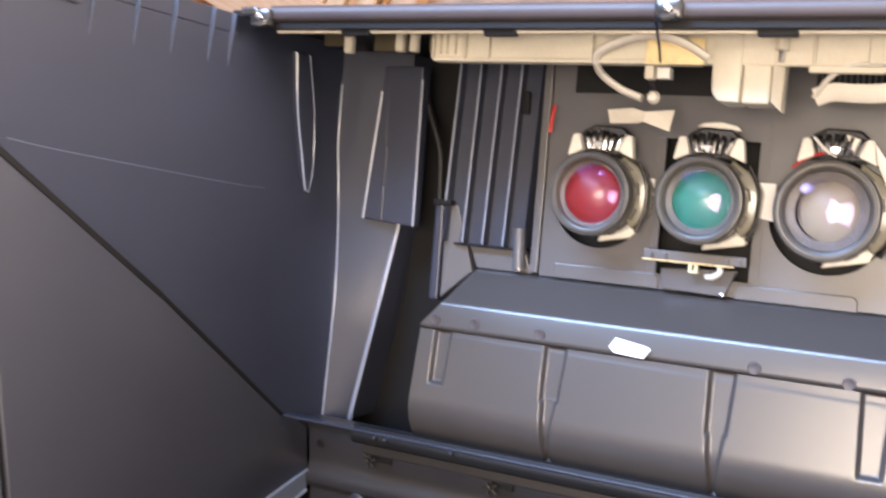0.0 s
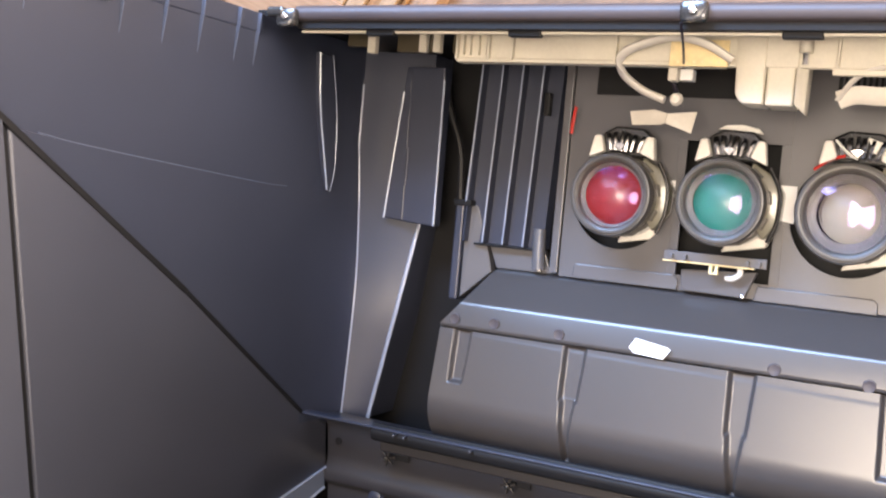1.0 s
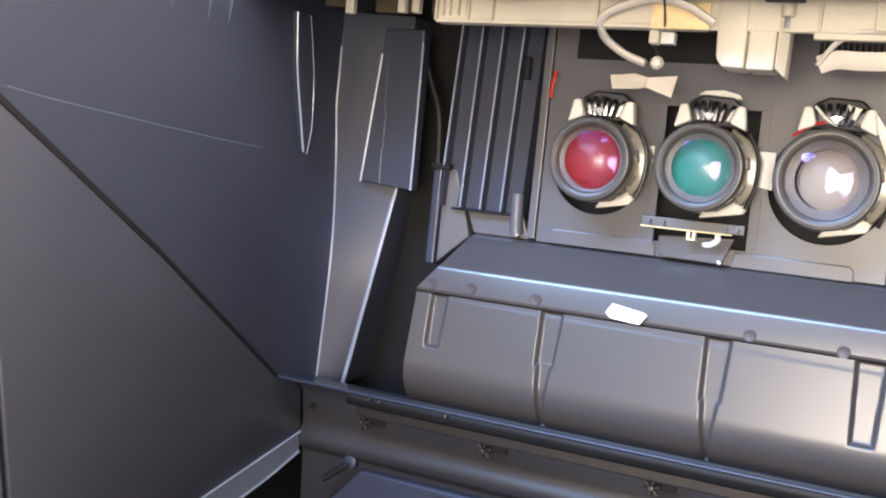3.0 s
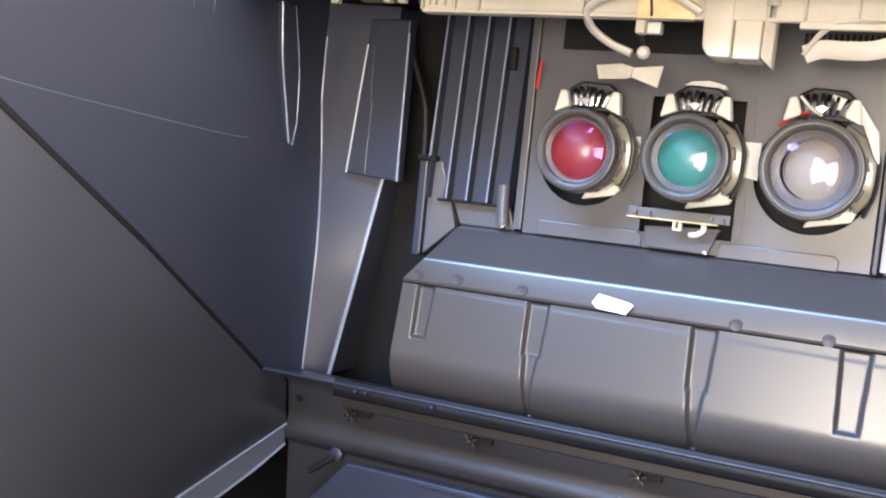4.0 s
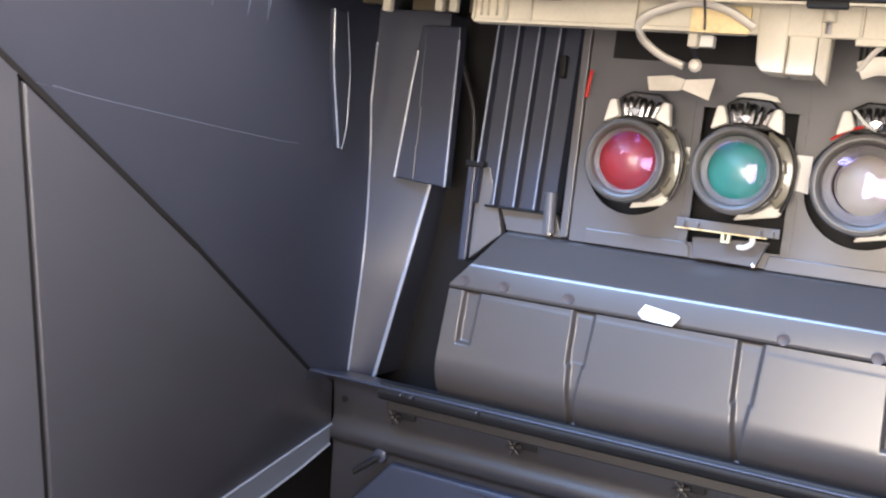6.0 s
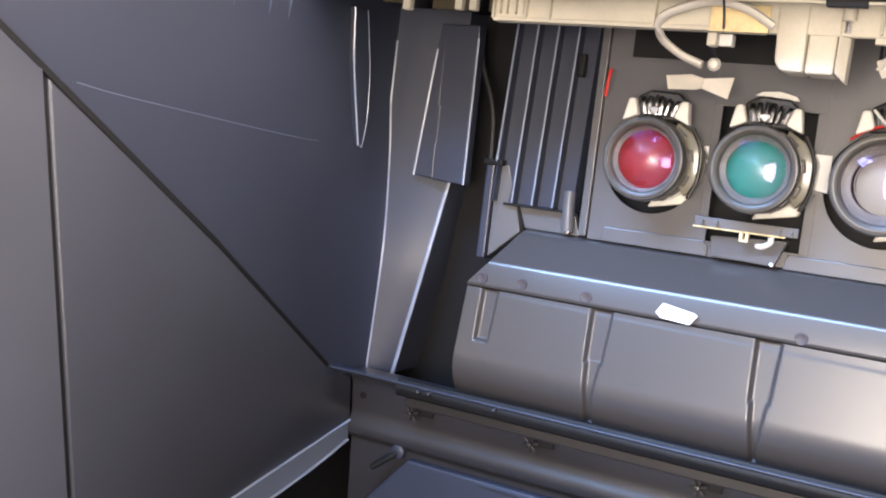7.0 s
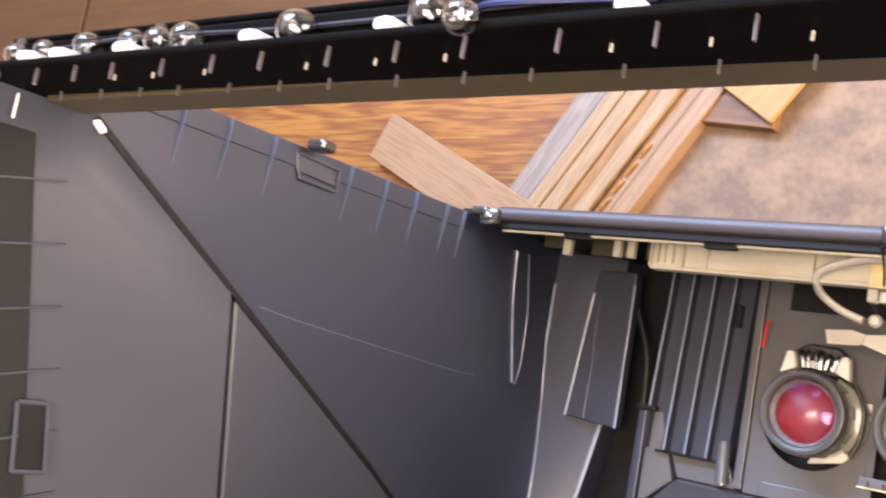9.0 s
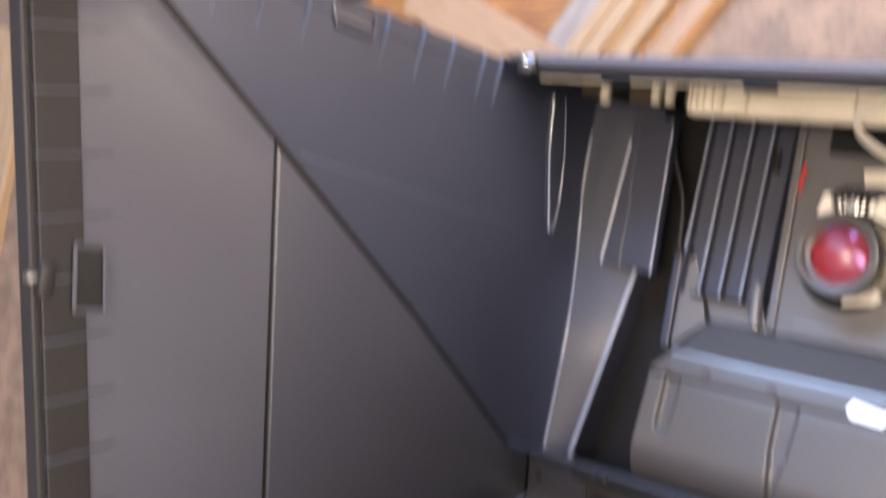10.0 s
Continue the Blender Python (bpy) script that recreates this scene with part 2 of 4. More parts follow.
def holed(x0, x1, y0, y1, cx, cy, r, z0, z1, bm=None, n=48):
    """A rectangular plate with a round hole through it."""
    bm = bm or bmesh.new()
    angles = sorted({2 * math.pi * i / n for i in range(n)} | {math.atan2(y - cy, x - cx) % (2 * math.pi) for x in (x0, x1) for y in (y0, y1)})
    rows = []
    for a in angles:
        c, s = math.cos(a), math.sin(a)
        k = min(((x1 - cx) / c if c > 1e-9 else (x0 - cx) / c if c < -1e-9 else 9e9), ((y1 - cy) / s if s > 1e-9 else (y0 - cy) / s if s < -1e-9 else 9e9))
        ring = []
        for z in (z0, z1):
            ring.append(bm.verts.new((cx + r * c, cy + r * s, z)))
            ring.append(bm.verts.new((cx + k * c, cy + k * s, z)))
        rows.append(ring)
    m = len(rows)
    for i in range(m):
        a, b = rows[i], rows[(i + 1) % m]
        bm.faces.new((a[2], a[3], b[3], b[2]))
        bm.faces.new((a[0], b[0], b[1], a[1]))
        bm.faces.new((a[0], a[2], b[2], b[0]))
        bm.faces.new((a[1], b[1], b[3], a[3]))
    return bm


# ---------------------------------------------------------------- the garage round the set
def room():
    # walls and ceiling are out of view, added to hold and bounce the light
    tagged(part("floor", box(-6, 3.4, -4, 3.1, -0.1, 0.0), CONCRETE), "mottled beige bare concrete workshop floor", "floor", kind="structure")
    for name, b in (("wall_west", (-6.1, -6, -4.1, 3.2, 0, 4.9)), ("wall_south", (-6, 3.5, -4.1, -4, 0, 4.9))):
        tagged(part(name, box(*b), GARAGE), "plain painted workshop wall", "wall", kind="structure")
    # both unseen: the north wall has an added wide high window opening, the east wall an added doorway
    n = bmesh.new()
    for b in ((-6, -3.0, 0, 4.9), (0.5, 3.5, 0, 4.9), (-3.0, 0.5, 0, 2.9), (-3.0, 0.5, 4.6, 4.9)):
        box(b[0], b[1], 3.1, 3.2, b[2], b[3], bm=n)
    tagged(part("wall_north", n, GARAGE), "unseen painted wall with an added wide high window opening", "wall", kind="structure")
    e = bmesh.new()
    for b in ((-4, -1.8, 0, 4.9), (2.2, 3.1, 0, 4.9), (-1.8, 2.2, 2.7, 4.9)):
        box(3.4, 3.5, b[0], b[1], b[2], b[3], bm=e)
    tagged(part("wall_east", e, GARAGE), "unseen painted wall with an added wide open doorway", "wall", kind="structure")
    tagged(part("ceiling", box(-6.1, 3.5, -4.1, 3.2, 4.9, 5.0), GARAGE), "plain workshop ceiling", "ceiling", kind="structure")
    tagged(part("ground", box(-60, 60, -60, 60, -0.3, -0.12), CONCRETE), "bare ground outside the open doorway", "ground", kind="structure")


room()


# ---------------------------------------------------------------- boards on the floor
def board(name, a, b, w, z0, z1, mat, label, category="board", group="lumber on the floor"):
    """A board lying flat: one long edge from a to b on the floor plan, its width to the left of that edge."""
    d = Vector((b[0] - a[0], b[1] - a[1], 0))
    ob = part(name, box(0, d.length, 0, w, z0, z1, 0.003), mat)
    ob.matrix_world = Matrix.Translation((a[0], a[1], 0)) @ Matrix.Rotation(math.atan2(d.y, d.x), 4, "Z")
    return tagged(ob, label, category, group)


board("plywood_sheet", (-3.1, 0.30), (-0.90, 0.30), 0.52, 0.001, 0.019, PLY, "orange plywood sheet with wild grain lying on the floor", "plywood")
board("wood_panel", (-5.9, 0.83), (-3.125, 0.83), 2.1, 0.001, 0.02, BROWN, "brown wooden panel lying flat on the floor", "panel")
board("wood_panel", (-3.10, 0.83), (-0.6, 0.83), 2.1, 0.001, 0.02, BROWN, "brown wooden panel lying flat on the floor", "panel")
board("plank", (-3.55, -2.6), (-3.42, 0.47), 0.30, 0.0, 0.04, PINE2, "long pale pine plank lying on the bare floor", "plank")
board("plank", (-1.520, 0.533), (-0.959, 0.270), 0.130, 0.047, 0.066, PINE, "pale planed pine plank lying across the plywood", "plank")
# lengths of timber side by side, at a slant
sd = Vector((0.182, 0.284, 0)).normalized()
sn = Vector((sd.y, -sd.x, 0))
s0 = Vector((-1.070, 0.471, 0)) - sd * 0.75
run = 0.0
for w, h, mat, label in (
    (0.076, 0.025, GREYWOOD, "weathered grey timber length on the floor"),
    (0.042, 0.030, PINE2, "pale sawn timber length among others"),
    (0.050, 0.034, PINE2, "fresh pale pine length on the floor"),
    (0.038, 0.026, TAN, "orange tan timber length on the floor"),
    (0.042, 0.038, PINE2, "cream coloured pine length on the floor"),
    (0.014, 0.022, TAN, "thin tan strip of wood on the floor"),
    (0.034, 0.028, PINE, "worn timber length with brown bark marks"),
    (0.048, 0.034, PINE, "pale dusty timber length on the floor"),
):
    w *= 0.87
    a = s0 + sn * (run + w)
    b = a + sd * 2.4
    board("timber", a, b, w - 0.002, 0.02 if run < 0.07 else 0.0, 0.02 + h if run < 0.07 else 0.010 + h, mat, label, "timber", "timber lengths side by side")
    run += w
for i in range(5):
    u = s0 + sn * 0.240 + sd * (0.80 + 0.05 * i)
    bk = part("bark_flake", sweep([u + Vector((-0.010, -0.006, 0.042)), u + Vector((0.004, 0.012, 0.045)), u + Vector((0.014, 0.026, 0.041))], 0.004, 6), TAN)
    tagged(bk, "small curled brown bark flake on the timber", "bark", "bark flakes")
board("short_board", (-0.625, 0.630), (-0.455, 0.612), 0.40, 0.0, 0.034, UNDER, "dark brown short board lying on the floor", "board")
board("short_board", (-0.458, 0.620), (-0.11, 1.11), 0.30, 0.036, 0.052, YELLOW, "yellow pine short board on top of another", "board")

# ---------------------------------------------------------------- television cabinet
XW = 0.6                    # the side walls stand at plus and minus this
A, M, D = (0.203, 1.452), (-0.137, 0.925), (-0.341, 0.635)
cab = thing("projection_television", "gutted black plastic rear projection television cabinet standing open", "television")


def rim_z(y):
    return 1.512 + 0.206 * y


def ridge_z(y):
    return 1.211 + 0.17 * y


def cabinet_side(s):
    """One side of the cabinet; s is -1 or 1."""
    def q(pts, x):
        return [(s * x, y, z) for y, z in pts]
    # shroud wall beside the screen opening, with a low step along its middle
    part("shroud_wall", prism(q([M, A, (0.25, 1.46), (0.25, 0.49), (-0.375, 0.49), (-0.372, 0.585), D], XW + 0.006), (s * 0.02, 0, 0)), BLACK, cab)
    part("shroud_step_panel", prism(q([(0.049, 1.205), (0.039, 1.098), (0.016, 0.804), (0.009, 0.616), (0.005, 0.560), (-0.374, 0.560), (-0.371, 0.585), (-0.336, 0.642)], XW + 0.0015), (s * 0.007, 0, 0), 0.002), BLACK, cab)
    # lighter bead paints the thin line of light along the step's edge
    part("step_glint_bead", sweep([(s * (XW + 0.0022), y, z) for y, z in ((0.0475, 1.180), (0.0385, 1.098), (0.0160, 0.804), (0.0125, 0.720))], 0.0011, 6), RIBBLUE, cab, smooth=True)
    # rear shell: the lower panel and, past the groove, the upper panel
    ya = 0.050
    low = [(ya, ridge_z(ya)), M, D, (-0.369, 0.56), (-0.445, 0.549), (-0.504, 0.822), (-0.566, ridge_z(-0.566))]
    part("rear_shell_panel", prism(q(low, XW), (s * 0.012, 0, 0), 0.004, 3), SHELL, cab, smooth=True)
    up = [(ya + 0.008, ridge_z(ya) + 0.011), A, (0.20, rim_z(0.2)), (-0.63, rim_z(-0.63)), (-0.566, ridge_z(-0.566) + 0.011)]
    bm = bmesh.new()
    n, m = 12, 24
    grid = []
    for k in range(n + 1):
        t = k / n
        row = []
        for j in range(m + 1):
            u = j / m
            zf = ridge_z(ya) + 0.011 + t * 0.325
            yf = min(0.2, A[0] - (A[1] - zf) / 1.55)
            yb = up[4][0] + (-0.63 - up[4][0]) * t
            b = min(1.0, u / 0.05)
            y = yf * (1 - u) + yb * u
            zb = (ridge_z(up[4][0]) + 0.011) * (1 - t) + rim_z(-0.63) * t
            z = zf * (1 - u) + zb * u
            row.append(bm.verts.new((s * (XW - 0.002 + 0.030 * (1 - (1 - t) ** 2) * b * b * (3 - 2 * b)), y, z)))
        grid.append(row)
    for k in range(n):
        for j in range(m):
            bm.faces.new((grid[k][j], grid[k][j + 1], grid[k + 1][j + 1], grid[k + 1][j]))
    for line in ([grid[0][j] for j in range(m + 1)], [grid[n][j] for j in range(m + 1)], [grid[k][0] for k in range(n + 1)], [grid[k][m] for k in range(n + 1)]):
        outer = [bm.verts.new((s * (XW + 0.038), v.co.y, v.co.z)) for v in line]
        for i in range(len(line) - 1):
            bm.faces.new((line[i], line[i + 1], outer[i + 1], outer[i]))
    upper = part("rear_shell_upper_panel", bm, SHELL, cab, smooth=True)
    # near-black strips that paint the shade along the slanting seam and in the groove
    for name, (y0, z0), (y1, z1), w in (("seam_shade_strip", (A[0] - 0.004, A[1] - 0.006), M, 0.0075), ("seam_shade_strip", M, D, 0.0062), ("groove_shadow_strip", (ya + 0.004, ridge_z(ya) + 0.004), (-0.57, ridge_z(-0.57) + 0.004), 0.010)):
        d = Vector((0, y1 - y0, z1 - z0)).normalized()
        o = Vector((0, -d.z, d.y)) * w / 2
        p0, p1 = Vector((s * (XW - 0.002 if name == "seam_shade_strip" else XW + 0.004), y0, z0)), Vector((s * (XW - 0.002 if name == "seam_shade_strip" else XW + 0.004), y1, z1))
        part("shade_strip", prism([p0 + o, p1 + o, p1 - o, p0 - o], (s * 0.006, 0, 0), 0.001), DEEP, cab)
    # rim and its snap ribs, with a catch pocket
    part("rim_flange", prism([(s * (XW + 0.026), 0.2, rim_z(0.2) - 0.006), (s * (XW + 0.026), -0.63, rim_z(-0.63) - 0.006), (s * (XW + 0.046), -0.63, rim_z(-0.63) - 0.004), (s * (XW + 0.046), 0.2, rim_z(0.2) - 0.004)], (0, 0, 0.010), 0.003), DEEP, cab)
    # near-black band puts the soft darkening of the curved rim into colour
    part("rim_shade_band", prism([(s * (XW + 0.0235), 0.190, rim_z(0.190) - 0.006), (s * (XW + 0.0235), -0.63, rim_z(-0.63) - 0.006), (s * (XW + 0.0225), -0.63, rim_z(-0.63) - 0.056), (s * (XW + 0.0225), 0.175, rim_z(0.175) - 0.056)], (s * 0.008, 0, 0), 0.002), DEEP, upper)
    part("outer_side", prism(q([(0.2, rim_z(0.2)), (-0.63, rim_z(-0.63)), (-0.63, 0.43), (0.255, 0.43), (0.255, 1.5)], XW + 0.036), (s * 0.012, 0, 0)), DEEP, cab)
    for i in range(13):
        y = 0.176 - 0.0620 * i
        z = rim_z(y)
        x = XW + 0.027
        part("snap_rib", prism([(s * x, y, z - 0.004), (s * x, y + 0.018, z - 0.098), (s * (x - 0.005), y + 0.014, z - 0.078), (s * (x - 0.009), y + 0.001, z - 0.006)], (0, 0.0022, 0)), SHELL, upper)
    for y, z in ((-0.125, 1.426), (-0.478, 1.352)):
        pocket = part("catch_pocket", prism([(s * (XW + 0.030), y - 0.034, z - 0.022), (s * (XW + 0.030), y + 0.034, z - 0.010), (s * (XW + 0.029), y + 0.034, z + 0.024), (s * (XW + 0.029), y - 0.034, z + 0.014)], (s * -0.009, 0, 0), 0.002), DEEP, upper)
        loop = [(y - 0.034, z - 0.022), (y + 0.034, z - 0.010), (y + 0.034, z + 0.024), (y - 0.034, z + 0.014)]
        for (y0, z0), (y1, z1) in zip(loop, loop[1:] + loop[:1]):
            part("pocket_edge", sweep([(s * (XW + 0.0185), y0, z0), (s * (XW + 0.0185), (y0 + y1) / 2, (z0 + z1) / 2), (s * (XW + 0.0185), y1, z1)], 0.0024, 6), SHELL, pocket, smooth=True)
        clip = part("rim_clip", box(s * (XW + 0.016), s * (XW + 0.040), y - 0.022, y + 0.014, z + 0.040, z + 0.058, 0.004), DEEP, upper, smooth=True)
        part("clip_screw", lathe([(0, 0.010), (0.004, 0.009), (0.006, 0.005), (0.006, -0.004)], 12, (s * (XW + 0.026), y - 0.004, z + 0.060)), DARKMETAL, clip, smooth=True)
    # flange, pocket, ribs and screws along the screen opening
    flange = part("screen_flange", prism(q([(0.224, 1.45), (0.251, 1.45), (0.251, 0.80), (0.224, 0.80)], XW + 0.008), (s * -0.004, 0, 0), 0.0015), BLACK, cab)
    part("clip_pocket", prism(q([(0.216, 1.092), (0.236, 1.100), (0.240, 1.170), (0.219, 1.163)], XW + 0.0055), (s * -0.0035, 0, 0), 0.0015), SHELL, flange)
    loop = [(0.210, 1.090), (0.238, 1.090), (0.240, 1.166), (0.211, 1.157)]
    for (y0, z0), (y1, z1) in zip(loop, loop[1:] + loop[:1]):
        part("pocket_edge", sweep([(s * (XW + 0.002), y0, z0), (s * (XW + 0.002), (y0 + y1) / 2, (z0 + z1) / 2), (s * (XW + 0.002), y1, z1)], 0.0020, 6), SHELL, flange, smooth=True)
    for z in (1.341, 1.276, 1.206, 1.069, 0.997, 0.931, 0.858, 0.815):
        part("flange_rib", prism([(s * (XW + 0.006), 0.249, z), (s * (XW - 0.003), 0.249, z), (s * (XW - 0.001), 0.225, z), (s * (XW + 0.003), 0.196, z), (s * (XW + 0.006), 0.176, z)], (0, 0, 0.0014)), RIBBLUE, flange)
    # gusset low on the wall
    gus = part("gusset", prism(q([(0.010, 0.611), (0.05, 0.603), (0.13, 0.609), (0.22, 0.632), (0.22, 0.668), (0.14, 0.656), (0.06, 0.634), (0.013, 0.620)], XW + 0.006), (s * -0.010, 0, 0), 0.0018), BLACK, cab)
    # pale beads carry the gusset's edge highlights in their colour
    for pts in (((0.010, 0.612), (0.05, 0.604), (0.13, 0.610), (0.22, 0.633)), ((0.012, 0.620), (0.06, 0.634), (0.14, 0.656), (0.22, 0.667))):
        part("gusset_bead", sweep([(s * (XW - 0.003), y, z) for y, z in pts], 0.0017, 6), EDGE_GLINT, gus, smooth=True)
    # the wall rolls into a sloping strip; pale beads paint the highlights along both of its edges, then the dark recess
    crease, inner = [], []
    for c in smooth_path([(0.634, 0.245, 0), (0.632, 0.190, 0), (0.624, 0.140, 0), (0.614, 0.064, 0), (0.606, -0.026, 0), (0.601, -0.153, 0), (0.6077, -0.358, 0)]):
        w = max(0.0, min(1.0, (0.02 - c.y) / 0.22))
        lift = 0.020 + 0.022 * w * w * (3 - 2 * w)
        crease.append(Vector((c.x - 0.62 * lift, c.y, 0.503 + lift)))
        inner.append((0.485 + 0.075 * max(0.0, min(1.0, -c.y / 0.376)) - 0.55 * (lift - 0.022), c.y, 0.503 + lift - 0.022))
    bm = bmesh.new()
    rows = []
    for c in crease:
        row = []
        for k in range(15):
            t = k / 14
            w = max(0.0, min(1.0, (c.y + 0.02) / 0.08))
            a, m = Vector((0.6012 + 0.0045 * w, 0, 0.690 - 0.09 * w)), Vector((0.6012 + 0.0043 * w, 0, c.z + 0.034))
            p = a * (1 - t) ** 2 + m * 2 * t * (1 - t) + Vector((min(c.x, 0.6055), 0, c.z)) * t * t
            row.append(bm.verts.new((s * p.x, c.y, p.z)))
        rows.append(row)
    for r0, r1 in zip(rows, rows[1:]):
        for k in range(14):
            bm.faces.new((r0[k], r0[k + 1], r1[k + 1], r1[k]))
    part("wall_fillet", bm, BLACK, cab, smooth=True)
    bm = bmesh.new()
    rows = [[bm.verts.new((s * (min(c.x, 0.6055) * (1 - t) + d[0] * t), c.y, c.z * (1 - t) + d[2] * t + 0.001 * math.sin(math.pi * t))) for t in (0, 0.2, 0.4, 0.6, 0.8, 1.0)] for c, d in zip(crease, inner)]
    for r in rows:
        r.append(bm.verts.new((r[5].co.x, r[5].co.y, 0.44)))
    for r0, r1 in zip(rows, rows[1:]):
        for k in range(6):
            bm.faces.new((r0[k], r0[k + 1], r1[k + 1], r1[k]))
    sfl = part("shroud_strip", bm, BLACK, cab, smooth=True)
    part("strip_bead", sweep([(s * min(c.x, 0.6045), c.y, c.z + 0.0016) for c in crease[8:]], 0.0016, 6), EDGE_GLINT, sfl, smooth=True)
    part("strip_edge_bead", sweep([(s * (d[0] - 0.001), d[1], d[2]) for d in inner if d[1] < 0.0], 0.0036, 6), EDGE_GLINT, sfl, smooth=True)
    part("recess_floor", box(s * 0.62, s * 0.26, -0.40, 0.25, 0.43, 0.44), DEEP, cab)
    # raised tabs over the shroud floor
    part("floor_tab", prism([(s * 0.543, -0.025, 0.53), (s * 0.507, -0.027, 0.53), (s * 0.511, 0.22, 0.53), (s * 0.521, 0.22, 0.53)], (0, 0, -0.022), 0.002), BLACK, cab)
    part("floor_tab", prism([(s * 0.506, -0.028, 0.533), (s * 0.449, -0.031, 0.533), (s * 0.451, 0.22, 0.533), (s * 0.512, 0.22, 0.533)], (0, 0, -0.024), 0.002), BLACK, cab)
    part("tab_rib", box(s * 0.5085, s * 0.5045, 0.03, 0.09, 0.53, 0.535, 0.001), BLACK, cab)
    # post, its face and the bent arm above it
    part("post", box(s * 0.428, s * 0.413, -0.145, 0.012, 0.44, 0.50, 0.003), BLACK, cab)
    part("post_face", prism([(s * 0.412, 0.010, 0.492), (s * 0.412, -0.142, 0.492), (s * 0.362, -0.095, 0.486), (s * 0.372, -0.055, 0.488), (s * 0.392, 0.008, 0.492)], (0, 0, -0.02), 0.002), PLATE, cab)
    part("post_cap", box(s * 0.430, s * 0.398, 0.006, 0.016, 0.485, 0.506, 0.002), DEEP, cab)
    part("bent_arm", sweep([(s * 0.462, 0.20, 0.500), (s * 0.455, 0.165, 0.502), (s * 0.427, 0.092, 0.502), (s * 0.421, 0.015, 0.500)], 0.006, 8), DEEP, cab, smooth=True)
    # ribbed panel beside the lens plate
    bm = bmesh.new()
    prof = [(0.416, 0.486)]
    for i in range(4):
        x = 0.4085 - i * 0.0345
        prof += [(x + 0.004, 0.490), (x + 0.0015, 0.504), (x - 0.0015, 0.5045), (x - 0.004, 0.490), (x - 0.028, 0.490)]
    prof += [(0.278, 0.486), (0.274, 0.470)]
    a = [bm.verts.new((s * x, -0.050, z)) for x, z in prof]
    b = [bm.verts.new((s * (x - 0.0105), 0.25, z)) for x, z in prof]
    for i in range(len(prof) - 1):
        bm.faces.new((a[i], a[i + 1], b[i + 1], b[i]))
    bl = [bm.verts.new((s * x, -0.050, 0.45)) for x in (prof[0][0], prof[-1][0])]
    bm.faces.new([bl[0]] + a + [bl[1]])
    ribbed = part("ribbed_panel", bm, BLACK, cab)
    # highlight along each ridge, put in as a pale bead
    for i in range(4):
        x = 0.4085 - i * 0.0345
        part("ridge_bead", sweep([(s * x, 0.012 if i == 0 else -0.049, 0.5045), (s * (x - 0.0105), 0.25, 0.5045)], 0.0017, 6), EDGE_GLINT, ribbed, smooth=True)
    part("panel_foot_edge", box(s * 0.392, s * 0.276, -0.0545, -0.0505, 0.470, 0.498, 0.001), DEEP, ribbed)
    # tab edges get their bright lines from pale beads too
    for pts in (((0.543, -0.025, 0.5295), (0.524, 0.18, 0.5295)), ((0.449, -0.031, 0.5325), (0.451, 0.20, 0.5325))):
        part("tab_edge_bead", sweep([(s * x, y, z) for x, y, z in pts], 0.002, 6), EDGE_GLINT, cab, smooth=True)
    part("panel_bracket", prism([(s * 0.37, -0.052, 0.484), (s * 0.275, -0.052, 0.484), (s * 0.262, -0.088, 0.484), (s * 0.355, -0.088, 0.484)], (0, 0, -0.012), 0.002), PLATE, cab)
    part("panel_rod", sweep([(s * 0.284, -0.020, 0.490), (s * 0.282, -0.050, 0.492), (s * 0.280, -0.082, 0.492)], 0.010, 12), PLATE, cab, smooth=True)
    part("rod_screw", lathe([(0, 0.004), (0.004, 0.003), (0.005, 0), (0.005, -0.006)], 12, (s * 0.279, -0.082, 0.494)), STEEL, cab, smooth=True)
    part("rod_clip", box(s * 0.292, s * 0.282, 0.155, 0.190, 0.490, 0.504, 0.002), DEEP, cab)
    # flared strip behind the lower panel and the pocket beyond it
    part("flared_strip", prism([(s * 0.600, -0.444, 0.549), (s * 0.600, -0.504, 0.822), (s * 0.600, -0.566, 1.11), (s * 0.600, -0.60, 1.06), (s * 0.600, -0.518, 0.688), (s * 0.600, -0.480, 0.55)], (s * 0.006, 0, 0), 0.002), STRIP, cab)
    # bright rim lines of the flared strip, as pale glossy beads
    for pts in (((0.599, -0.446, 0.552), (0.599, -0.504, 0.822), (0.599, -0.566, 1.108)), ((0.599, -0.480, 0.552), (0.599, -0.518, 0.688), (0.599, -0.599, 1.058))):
        part("strip_rim", sweep([(s * x, y, z) for x, y, z in pts], 0.0024, 6), EDGE_GLINT, cab, smooth=True)


# same black plastic, coloured pale blue to paint the highlights on its edges
EDGE_GLINT = material("painted_edge_glint", (0.25, 0.285, 0.37), 0.22, spread=0.1, grain=600, stain=8, bump=0.02)
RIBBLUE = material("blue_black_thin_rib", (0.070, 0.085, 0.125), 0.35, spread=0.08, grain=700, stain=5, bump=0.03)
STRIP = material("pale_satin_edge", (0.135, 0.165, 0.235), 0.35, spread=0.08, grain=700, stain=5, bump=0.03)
cabinet_side(-1)
cabinet_side(1)
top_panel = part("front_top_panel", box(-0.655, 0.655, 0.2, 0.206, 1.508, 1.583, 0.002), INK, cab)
part("top_panel_lip", prism([(-0.59, 0.195, 1.464), (0.20, 0.2050, 1.464), (0.59, 0.2070, 1.464), (0.59, 0.213, 1.464), (-0.59, 0.206, 1.464)], (0, 0, 0.0435), 0.002), OLIVE, cab)
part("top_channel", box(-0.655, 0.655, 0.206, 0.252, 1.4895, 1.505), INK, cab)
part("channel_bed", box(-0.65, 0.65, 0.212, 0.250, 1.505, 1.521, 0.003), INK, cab)
